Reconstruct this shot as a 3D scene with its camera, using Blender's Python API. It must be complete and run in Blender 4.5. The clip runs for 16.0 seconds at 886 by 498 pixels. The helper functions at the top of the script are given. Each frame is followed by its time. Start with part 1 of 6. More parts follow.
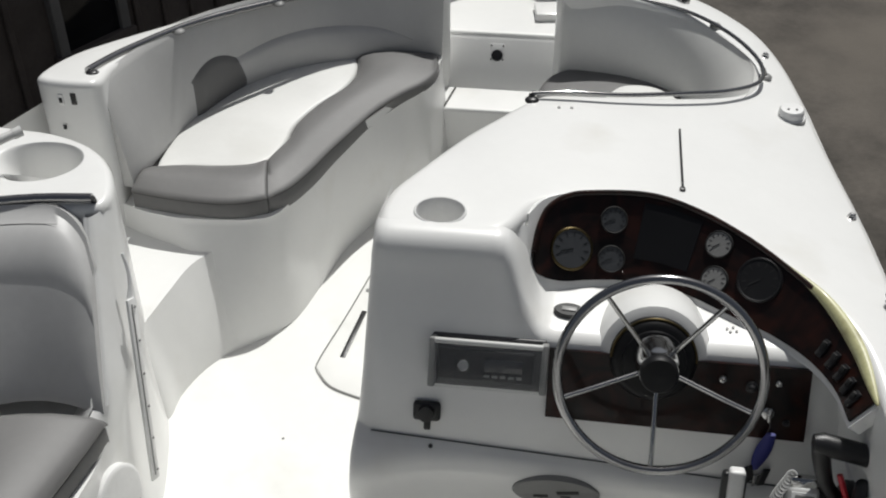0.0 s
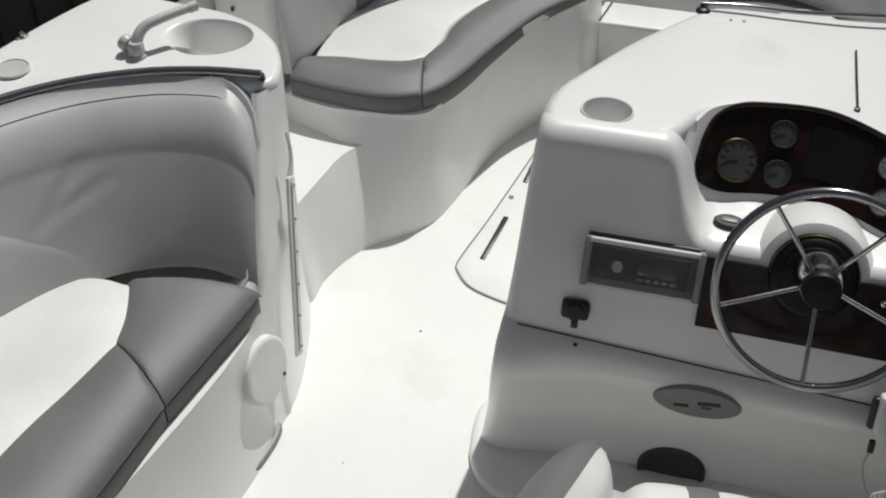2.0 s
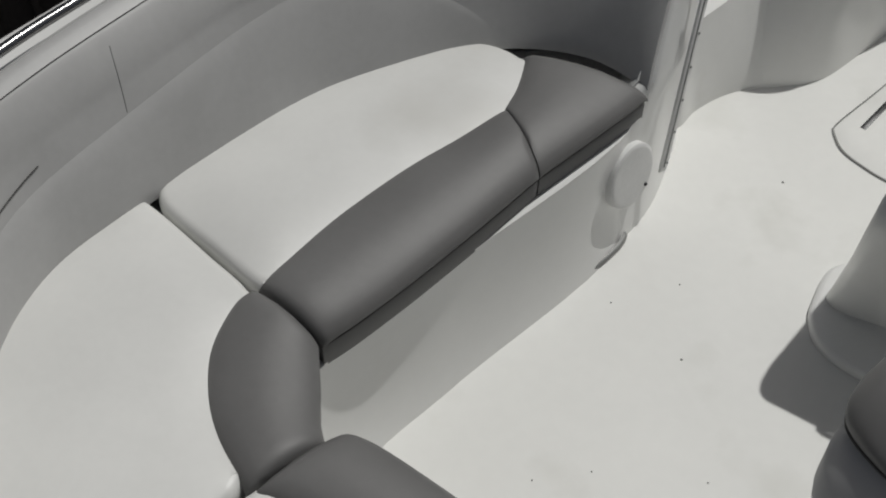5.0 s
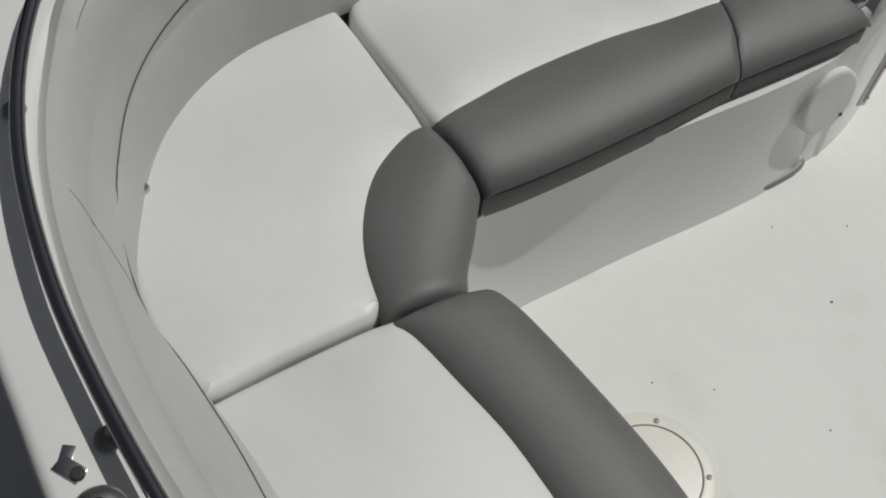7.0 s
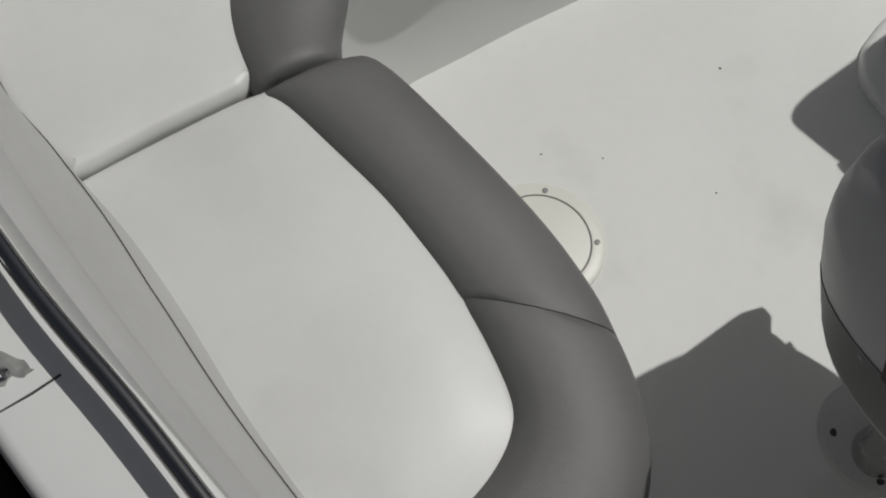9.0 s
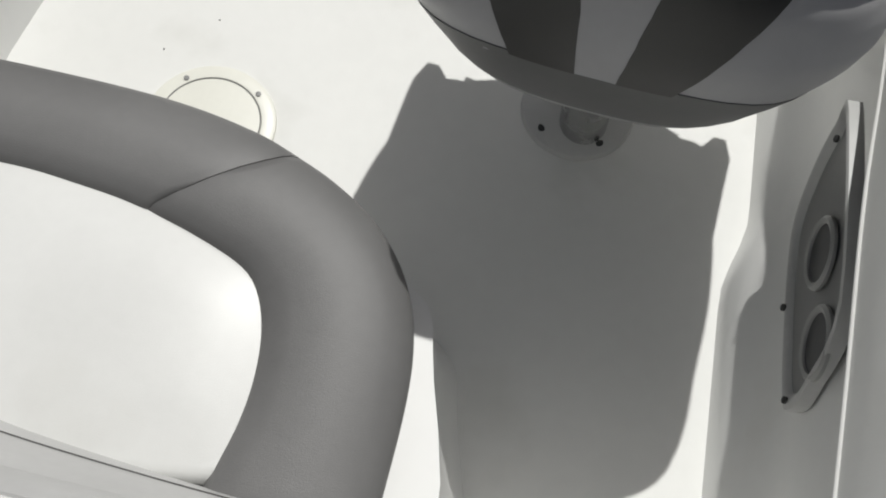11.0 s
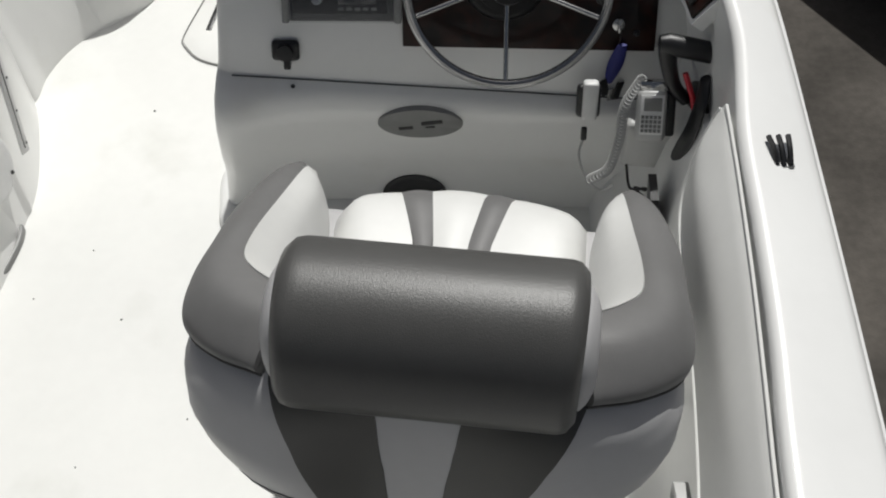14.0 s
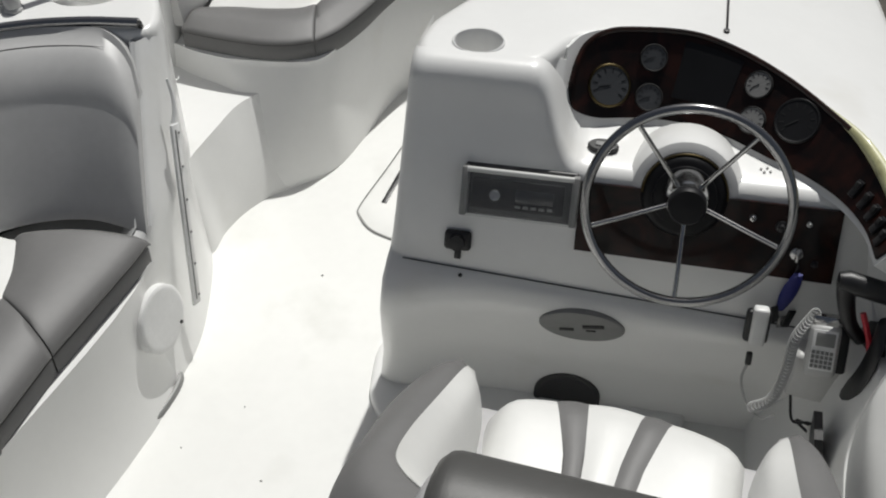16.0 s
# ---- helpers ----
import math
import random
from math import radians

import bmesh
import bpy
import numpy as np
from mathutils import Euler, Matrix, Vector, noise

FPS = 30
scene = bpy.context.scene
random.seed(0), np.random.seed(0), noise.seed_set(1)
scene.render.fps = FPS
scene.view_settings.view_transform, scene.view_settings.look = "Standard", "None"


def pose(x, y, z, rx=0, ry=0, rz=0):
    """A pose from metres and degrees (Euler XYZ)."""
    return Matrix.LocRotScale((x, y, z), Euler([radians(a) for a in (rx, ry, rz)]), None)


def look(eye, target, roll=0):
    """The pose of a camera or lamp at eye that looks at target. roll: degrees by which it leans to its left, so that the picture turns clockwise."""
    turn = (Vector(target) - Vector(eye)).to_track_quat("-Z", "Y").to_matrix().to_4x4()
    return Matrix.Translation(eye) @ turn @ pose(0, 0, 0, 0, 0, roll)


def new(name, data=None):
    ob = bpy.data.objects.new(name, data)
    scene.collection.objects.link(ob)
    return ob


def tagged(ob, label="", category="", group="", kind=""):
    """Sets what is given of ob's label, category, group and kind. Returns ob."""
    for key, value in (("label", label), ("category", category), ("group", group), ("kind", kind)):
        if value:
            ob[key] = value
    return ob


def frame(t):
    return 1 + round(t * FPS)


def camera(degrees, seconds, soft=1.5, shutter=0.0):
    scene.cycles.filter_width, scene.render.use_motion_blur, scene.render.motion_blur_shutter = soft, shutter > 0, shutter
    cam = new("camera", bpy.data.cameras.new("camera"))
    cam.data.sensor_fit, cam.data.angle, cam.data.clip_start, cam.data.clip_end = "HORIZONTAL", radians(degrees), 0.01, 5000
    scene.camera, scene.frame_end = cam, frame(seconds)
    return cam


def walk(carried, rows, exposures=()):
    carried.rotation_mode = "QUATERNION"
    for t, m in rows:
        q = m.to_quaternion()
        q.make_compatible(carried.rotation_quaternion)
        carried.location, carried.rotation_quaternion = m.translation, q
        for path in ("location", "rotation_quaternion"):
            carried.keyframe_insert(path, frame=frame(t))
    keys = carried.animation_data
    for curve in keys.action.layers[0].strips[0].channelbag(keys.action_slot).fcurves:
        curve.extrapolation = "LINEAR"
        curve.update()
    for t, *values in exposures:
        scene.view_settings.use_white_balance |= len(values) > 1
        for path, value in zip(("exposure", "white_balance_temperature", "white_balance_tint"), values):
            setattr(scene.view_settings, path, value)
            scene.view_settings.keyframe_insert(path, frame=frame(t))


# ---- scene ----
cam = camera(43.0, 16.0, 2.0)
PATH = [
    (0, (0.654, -1.874, 2.125), (0.451, -0.312, 0.892), -0.4),
    (0.5, (0.634, -1.889, 2.111), (0.405, -0.335, 0.873), -0.2),
    (1, (0.62, -1.904, 2.098), (0.349, -0.372, 0.842), -0.3),
    (1.5, (0.604, -1.923, 2.08), (0.28, -0.423, 0.798), -0.2),
    (2, (0.567, -1.949, 2.067), (0.189, -0.496, 0.746), -0.1),
    (2.5, (0.542, -1.975, 2.069), (0.096, -0.584, 0.703), -0.1),
    (3, (0.527, -1.999, 2.071), (0.01, -0.676, 0.662), -0.7),
    (3.5, (0.516, -2.023, 2.073), (-0.069, -0.771, 0.628), -1.2),
    (4, (0.506, -2.051, 2.058), (-0.147, -0.863, 0.588), -1.0),
    (4.5, (0.453, -2.099, 2.021), (-0.24, -0.951, 0.537), 0.1),
    (5, (0.433, -2.138, 1.976), (-0.321, -1.034, 0.489), 0.5),
    (5.2, (0.431, -2.153, 1.948), (-0.35, -1.067, 0.461), 1.1),
    (7.3, (0.34, -2.202, 1.902), (-0.412, -1.372, 0.245), 9.0),
    (7.5, (0.351, -2.195, 1.9), (-0.382, -1.384, 0.226), 9.4),
    (8, (0.393, -2.19, 1.877), (-0.29, -1.401, 0.169), 10.0),
    (8.5, (0.436, -2.179, 1.858), (-0.174, -1.397, 0.121), 11.6),
    (9, (0.455, -2.183, 1.842), (-0.036, -1.4, 0.068), 14.0),
    (9.5, (0.512, -2.186, 1.849), (0.133, -1.443, 0.032), 11.9),
    (9.7, (0.534, -2.188, 1.839), (0.203, -1.465, 0.004), 11.1),
    (11.8, (0.703, -2.184, 1.882), (0.675, -1.382, 0.05), 0.9),
    (12, (0.727, -2.144, 1.907), (0.693, -1.331, 0.08), 0.5),
    (12.5, (0.738, -2.113, 1.918), (0.729, -1.174, 0.152), 0.5),
    (13, (0.745, -2.078, 1.927), (0.739, -1.019, 0.23), -0.0),
    (13.5, (0.748, -2.05, 1.948), (0.739, -0.892, 0.318), -0.2),
    (14, (0.761, -2.03, 1.989), (0.738, -0.779, 0.428), -0.3),
    (14.5, (0.758, -2.01, 2.012), (0.739, -0.666, 0.532), 0.0),
    (15, (0.759, -1.998, 2.035), (0.738, -0.59, 0.615), 0.8),
    (15.5, (0.74, -1.987, 2.035), (0.649, -0.543, 0.655), 1.2),
    (16, (0.727, -1.973, 2.035), (0.432, -0.543, 0.668), -0.9),
]
EXPOSURE = [(0.0, -0.17, 6350, 10), (1.5, -0.22, 6350, 10), (2.5, -0.52, 6350, 10), (3.5, -0.87, 6350, 10), (5.0, -0.97, 6350, 10), (7.5, -0.98, 6350, 10), (9.0, -1.08, 6350, 10), (9.7, -0.98, 6350, 10), (11.8, -0.19, 6350, 10), (14.0, -0.25, 6350, 10), (16.0, -0.25, 6350, 10)]
walk(cam, [(t, look(e, g, r)) for t, e, g, r in PATH], EXPOSURE)

# ---- sky, sun ----
SUN_ELEV, SUN_AZ = 60.0, 11.0
world = bpy.data.worlds.new("sky")
scene.world = world
world.use_nodes = True
wn = world.node_tree
sky = wn.nodes.new("ShaderNodeTexSky")
sky.sky_type, sky.sun_disc = "NISHITA", False
sky.dust_density = 4.0
sky.sun_elevation, sky.sun_rotation = radians(SUN_ELEV), radians(SUN_AZ)
haze = wn.nodes.new("ShaderNodeHueSaturation")
haze.inputs["Saturation"].default_value = 0.5
wn.links.new(sky.outputs[0], haze.inputs["Color"])
wn.links.new(haze.outputs[0], wn.nodes["Background"].inputs[0])
wn.nodes["Background"].inputs[1].default_value = 0.042
sun_data = bpy.data.lights.new("sun", "SUN")
sun_data.energy, sun_data.angle, sun_data.color = 4.0, radians(0.6), (1.0, 0.98, 0.925)
sun = new("sun", sun_data)
sun.matrix_basis = look((0.3 * math.sin(radians(SUN_AZ)), 0.3 * math.cos(radians(SUN_AZ)), 0.3 * math.tan(radians(SUN_ELEV))), (0, 0, 0))


# ---- materials ----
def material(name, color, rough=0.5, metal=0.0, coat=0.0, vary=0.06, scale=6.0, bump=0.0, bump_scale=300.0, stain=None, stain_scale=3.0, stain_lo=0.62, stain_hi=0.78, spec=0.5):
    """A surface with two scales of tone, an optional stain and fine relief."""
    m = bpy.data.materials.new(name)
    m.use_nodes = True
    n, lk = m.node_tree.nodes, m.node_tree.links
    b = n["Principled BSDF"]
    b.inputs["Roughness"].default_value, b.inputs["Metallic"].default_value = rough, metal
    b.inputs["Coat Weight"].default_value, b.inputs["Coat Roughness"].default_value = coat, 0.06
    b.inputs["Specular IOR Level"].default_value = spec
    tc = n.new("ShaderNodeTexCoord")

    def noise_node(sc, det):
        t = n.new("ShaderNodeTexNoise")
        t.inputs["Scale"].default_value, t.inputs["Detail"].default_value = sc, det
        lk.new(tc.outputs["Object"], t.inputs["Vector"])
        return t

    def ramp(src, lo, hi, a, c):
        r = n.new("ShaderNodeValToRGB")
        r.color_ramp.elements[0].position, r.color_ramp.elements[1].position = lo, hi
        r.color_ramp.elements[0].color, r.color_ramp.elements[1].color = (*a, 1), (*c, 1)
        lk.new(src, r.inputs[0])
        return r

    big, fine = noise_node(scale, 4), noise_node(scale * 14, 3)
    lo = tuple(max(0, c * (1 - vary)) for c in color)
    hi = tuple(min(1, c * (1 + vary)) for c in color)
    base = ramp(big.outputs["Fac"], 0.35, 0.65, lo, hi)
    mix = n.new("ShaderNodeMix")
    mix.data_type, mix.blend_type = "RGBA", "MULTIPLY"
    mix.inputs[0].default_value = 1.0
    g = ramp(fine.outputs["Fac"], 0.3, 0.7, (1 - vary * 0.7,) * 3, (1, 1, 1))
    lk.new(base.outputs[0], mix.inputs[6])
    lk.new(g.outputs[0], mix.inputs[7])
    out = mix.outputs[2]
    if stain:
        st = noise_node(stain_scale, 5)
        f = ramp(st.outputs["Fac"], stain_lo, stain_hi, (0, 0, 0), (1, 1, 1))
        mx = n.new("ShaderNodeMix")
        mx.data_type = "RGBA"
        mx.inputs[7].default_value = (*stain, 1)
        lk.new(f.outputs[0], mx.inputs[0])
        lk.new(out, mx.inputs[6])
        out = mx.outputs[2]
    lk.new(out, b.inputs["Base Color"])
    rr = n.new("ShaderNodeMapRange")
    rr.inputs["To Min"].default_value, rr.inputs["To Max"].default_value = max(0, rough - 0.06), rough + 0.08
    lk.new(big.outputs["Fac"], rr.inputs["Value"])
    lk.new(rr.outputs[0], b.inputs["Roughness"])
    if bump:
        bt = noise_node(bump_scale, 2)
        bp = n.new("ShaderNodeBump")
        bp.inputs["Strength"].default_value, bp.inputs["Distance"].default_value = bump, 0.002
        lk.new(bt.outputs["Fac"], bp.inputs["Height"])
        lk.new(bp.outputs[0], b.inputs["Normal"])
    return m


def vinyl(name, color, vary=0.05, rough=0.42, stain=None, pebble=0.12):
    return material(name, color, rough, 0, 0.0, vary, 4.0, pebble, 650.0, stain, 2.5, 0.58, 0.80)


GELCOAT = material("gelcoat_white", (0.78, 0.78, 0.765), 0.30, 0, 0.35, 0.02, 3.0, 0.03, 90.0, (0.70, 0.69, 0.655), 5.0, 0.60, 0.85)
FLOOR = material("floor_gelcoat", (0.76, 0.76, 0.735), 0.55, 0, 0.0, 0.03, 2.2, 0.06, 220.0, (0.60, 0.60, 0.56), 3.2, 0.56, 0.84)
PLATE = material("plate_cream", (0.74, 0.735, 0.665), 0.4, 0, 0.0, 0.03)
VGREY = vinyl("vinyl_grey", (0.149, 0.147, 0.145), 0.07, 0.50, pebble=0.22)
VDARK = vinyl("vinyl_dark_grey", (0.05, 0.0485, 0.045), 0.05)
VMID = vinyl("vinyl_mid_grey", (0.25, 0.246, 0.244), 0.05)
VPALE = vinyl("vinyl_pale_grey", (0.46, 0.456, 0.458), 0.04)
VWHITE = vinyl("vinyl_white", (0.70, 0.70, 0.68), 0.03, 0.40, (0.61, 0.605, 0.575))
CHROME = material("chrome", (0.48, 0.48, 0.475), 0.12, 1.0, 0, 0.02)
STEEL = material("brushed_steel", (0.55, 0.55, 0.54), 0.25, 1.0, 0, 0.06, 30)
BLACK = material("black_plastic", (0.012, 0.012, 0.013), 0.35, 0, 0, 0.2, 20, 0.2, 500)
DARK = material("dark_recess", (0.03, 0.03, 0.03), 0.6)
RUBBER = material("black_rubber", (0.02, 0.02, 0.02), 0.7, 0, 0, 0.2, 15, 0.3, 300)
GREYPL = material("grey_plastic", (0.22, 0.22, 0.215), 0.4)
VMIDPL = material("mid_grey_plastic", (0.32, 0.32, 0.31), 0.4)
PALEPL = material("pale_plastic", (0.50, 0.50, 0.49), 0.35)
WHITEPL = material("white_plastic", (0.76, 0.76, 0.75), 0.35)
SMOKEPL = material("smoke_grey_plastic", (0.05, 0.05, 0.052), 0.4)
SEAM = material("seam_dark", (0.07, 0.068, 0.065), 0.8)
BLUE = material("blue_foam", (0.014, 0.018, 0.16), 0.6)
RED = material("red_plastic", (0.45, 0.015, 0.03), 0.4)
BRASS = material("brass", (0.09, 0.07, 0.035), 0.35, 1.0)
RAILMETAL = material("polished_rail", (0.34, 0.34, 0.34), 0.14, 1.0, 0, 0.03)
SCREEN = material("screen_black", (0.006, 0.006, 0.007), 0.45, 0, 0, 0.1, spec=0.25)
VLIGHT = vinyl("vinyl_light", (0.52, 0.518, 0.51), 0.04)
VBACK = vinyl("vinyl_back", (0.48, 0.478, 0.472), 0.06)
RESIDUE = material("adhesive_grey", (0.30, 0.30, 0.29), 0.8, 0, 0, 0.25, 60, 0.5, 300)
DOME = material("dull_steel", (0.40, 0.40, 0.395), 0.42, 1.0, 0, 0.08, 40)
VROLL = vinyl("vinyl_charcoal", (0.074, 0.073, 0.070), 0.08, 0.38, pebble=0.2)
DIAL = material("dial_face", (0.045, 0.048, 0.052), 0.5)
DIALW = material("dial_pale", (0.20, 0.20, 0.195), 0.5)
RINGPL = material("bezel_grey", (0.025, 0.025, 0.025), 0.65, spec=0.25)
DIALD = material("dial_black", (0.009, 0.009, 0.010), 0.45, spec=0.3)
TRIMGOLD = material("yellowed_edge", (0.50, 0.49, 0.27), 0.4, 0, 0.15, 0.2, 12, 0.05, 90.0, (0.20, 0.16, 0.08), 16.0, 0.52, 0.72)


def wood():
    m = material("burl_wood", (0.045, 0.014, 0.008), 0.40, 0, 0.16, 0.3, 5, spec=0.2)
    n, lk = m.node_tree.nodes, m.node_tree.links
    t = n.new("ShaderNodeTexNoise")
    t.inputs["Scale"].default_value, t.inputs["Detail"].default_value, t.inputs["Distortion"].default_value = 9, 8, 2.2
    tc = n.new("ShaderNodeTexCoord")
    lk.new(tc.outputs["Object"], t.inputs["Vector"])
    r = n.new("ShaderNodeValToRGB")
    e = r.color_ramp.elements
    e[0].position, e[0].color = 0.38, (0.0035, 0.0018, 0.0014, 1)
    e[1].position, e[1].color = 0.80, (0.036, 0.009, 0.005, 1)
    lk.new(t.outputs["Fac"], r.inputs[0])
    lk.new(r.outputs[0], n["Principled BSDF"].inputs["Base Color"])
    return m


WOOD = wood()
ASPHALT = material("old_asphalt", (0.088, 0.080, 0.071), 0.9, 0, 0, 0.30, 2.0, 0.9, 90, (0.12, 0.107, 0.092), 0.5, 0.5, 0.7, 0.2)
SIDING = material("brown_siding", (0.12, 0.103, 0.092), 0.7, 0, 0, 0.2, 3)
CARPAINT = material("black_car_paint", (0.006, 0.006, 0.007), 0.25, 0, 0.4, 0.1)
def glass(name, tint, rough=0.05):
    m = bpy.data.materials.new(name)
    m.use_nodes = True
    b = m.node_tree.nodes["Principled BSDF"]
    b.inputs["Base Color"].default_value = (*tint, 1)
    b.inputs["Roughness"].default_value, b.inputs["Alpha"].default_value = rough, 0.08
    b.inputs["Specular IOR Level"].default_value = 0.3
    return m


SMOKED = glass("smoked_cover", (0.40, 0.41, 0.42), 0.15)
WINDOW = material("window_dark", (0.01, 0.011, 0.013), 0.05, 0, 0.5)


# ---- mesh helpers ----
def thing(name, label, category, at=(0, 0, 0), group="", kind="", rz=0):
    ob = new(name)
    ob.matrix_basis = pose(*at, 0, 0, rz)
    return tagged(ob, label, category, group, kind)


def finish(name, bm, mat, smooth=True, sharp=40):
    bmesh.ops.recalc_face_normals(bm, faces=bm.faces)
    me = bpy.data.meshes.new(name)
    bm.to_mesh(me)
    bm.free()
    me.materials.append(mat)
    if smooth:
        for p in me.polygons:
            p.use_smooth = True
        me.set_sharp_from_angle(angle=radians(sharp))
    return me


def part(name, bm, mat, parent, label="", smooth=True, sharp=40):
    ob = new(name, finish(name, bm, mat, smooth, sharp))
    ob.parent = parent
    if label:
        ob["label"] = label
    return ob


def single(name, bm, mat, label, category, kind="", group="", smooth=True, sharp=40):
    return tagged(new(name, finish(name, bm, mat, smooth, sharp)), label, category, group, kind)


def curve(pts, n=8, closed=False):
    """A smooth line through the points."""
    pts = [Vector(p) for p in pts]
    k = len(pts)
    out = []
    for i in range(k if closed else k - 1):
        if closed:
            a, b, c, d = (pts[(i + j) % k] for j in (-1, 0, 1, 2))
        else:
            b, c = pts[i], pts[i + 1]
            a = pts[i - 1] if i else b * 2 - c
            d = pts[i + 2] if i + 2 < k else c * 2 - b
        for s in range(n):
            t = s / n
            out.append(0.5 * (2 * b + (c - a) * t + (2 * a - 5 * b + 4 * c - d) * t * t + (3 * b - a - 3 * c + d) * t ** 3))
    if not closed:
        out.append(pts[-1])
    return out


def resample(pts, n, closed=False):
    """n points at even steps along a line."""
    p = [Vector(q) for q in pts] + ([Vector(pts[0])] if closed else [])
    d = [0.0]
    for a, b in zip(p, p[1:]):
        d.append(d[-1] + (b - a).length)
    out, j = [], 0
    for i in range(n):
        s = d[-1] * i / (n if closed else n - 1)
        while j < len(d) - 2 and d[j + 1] < s:
            j += 1
        f = (s - d[j]) / max(1e-9, d[j + 1] - d[j])
        out.append(p[j].lerp(p[j + 1], min(1, f)))
    return out


def loft(bm, rings, closed=True, caps=True):
    """Skin over rings of equal count; closed: each ring is a loop."""
    vs = [[bm.verts.new(p) for p in r] for r in rings]
    k = len(vs[0])
    for a, b in zip(vs, vs[1:]):
        for i in range(k if closed else k - 1):
            j = (i + 1) % k
            bm.faces.new((a[i], a[j], b[j], b[i]))
    if caps and closed:
        bm.faces.new(vs[0][::-1])
        bm.faces.new(vs[-1])
    return vs


def area2(pts):
    return sum(a[0] * b[1] - b[0] * a[1] for a, b in zip(pts, pts[1:] + pts[:1]))


def inset(pts, d):
    """A closed counter-clockwise plan line moved inwards by d."""
    out, k = [], len(pts)
    for i in range(k):
        a, b, c = Vector(pts[i - 1]).to_2d(), Vector(pts[i]).to_2d(), Vector(pts[(i + 1) % k]).to_2d()
        u, v = (b - a).normalized(), (c - b).normalized()
        n = Vector((-(u.y + v.y), u.x + v.x))
        n = n.normalized() if n.length > 1e-6 else Vector((-u.y, u.x))
        out.append(b + n * d)
    return out


from mathutils.geometry import delaunay_2d_cdt, intersect_point_tri_2d


def inside(p, poly):
    c, k = False, len(poly)
    for i in range(k):
        a, b = poly[i - 1], poly[i]
        if (a[1] > p[1]) != (b[1] > p[1]) and p[0] < (b[0] - a[0]) * (p[1] - a[1]) / (b[1] - a[1]) + a[0]:
            c = not c
    return c


def moulded(bm, outline, top, bottom, r=0.02, steps=4, grid=0.05, crown=0.0, spread=0.0, holes=()):
    """A moulded body over a plan outline: a top sheet of height top(x, y), an edge rounded by r, sides down to bottom."""
    zf = top if callable(top) else (lambda x, y: top)
    zb = bottom if callable(bottom) else (lambda x, y: bottom)
    o = [Vector(p).to_2d() for p in outline]
    if area2(o) < 0:
        o = o[::-1]
    rings = []
    lev = [(0.0, None)] + [(r * (1 - math.sin(radians(90 * i / steps))), r * (1 - math.cos(radians(90 * i / steps)))) for i in range(steps + 1)][::-1]
    ring_top = inset(o, r)
    rings.append([bm.verts.new((p.x - (p.x - q.x) * 0, p.y, zb(q.x, q.y))) for p, q in zip(inset(o, -spread) if spread else o, o)])
    for i in range(steps + 1):
        a = radians(90 * i / steps)
        ins, drop = r * (1 - math.cos(a)), r * (1 - math.sin(a))
        pts = inset(o, ins) if ins > 1e-6 else o
        rings.append([bm.verts.new((p.x, p.y, zf(p.x, p.y) - drop)) for p in pts])
    k = len(o)
    for a, b in zip(rings, rings[1:]):
        for i in range(k):
            j = (i + 1) % k
            bm.faces.new((a[i], a[j], b[j], b[i]))
    t = [v.co.to_2d() for v in rings[-1]]
    xs, ys = [p.x for p in t], [p.y for p in t]
    pts = list(t)
    x = min(xs) + grid / 2
    while x < max(xs):
        y = min(ys) + grid / 2
        while y < max(ys):
            if inside((x, y), t) and min((Vector((x, y)) - q).length for q in t) > grid * 0.45:
                pts.append(Vector((x, y)))
            y += grid
        x += grid
    edges = [(i, (i + 1) % k) for i in range(k)]
    if holes:
        pts = pts[:k] + [p for p in pts[k:] if not any(inside(p, h) or min((p - q).length for q in h) < 0.006 for h in holes)]
    for h in holes:
        a = len(pts)
        pts += h
        edges += [(a + i, a + (i + 1) % len(h)) for i in range(len(h))]
    res = delaunay_2d_cdt(pts, edges, [], 1, 1e-7)
    vmap = {}
    for idx, (p, orig) in enumerate(zip(res[0], res[3])):
        low = [q for q in orig if q < k]
        if low:
            vmap[idx] = rings[-1][low[0]]
        else:
            d = min((p - q).length for q in t)
            z = zf(p.x, p.y) + (crown * (1 - math.exp(-d / 0.06)) if crown else 0)
            vmap[idx] = bm.verts.new((p.x, p.y, z))
    for f in res[2]:
        c = sum((res[0][i] for i in f), Vector((0, 0))) / len(f)
        if inside(c, t) and not any(inside(c, h) for h in holes):
            vv = [vmap[i] for i in f]
            if len(set(vv)) == len(vv) and not bm.faces.get(vv):
                bm.faces.new(vv)
    bm.faces.new(rings[0][::-1])
    return bm


def slab_from(points, top, bottom, r=0.02, n=90, smooth=True, **kw):
    bm = bmesh.new()
    o = resample(curve([Vector((*p[:2], 0)) for p in points], 8, True) if smooth else [Vector((*p[:2], 0)) for p in points], n, True)
    return moulded(bm, o, top, bottom, r, **kw)


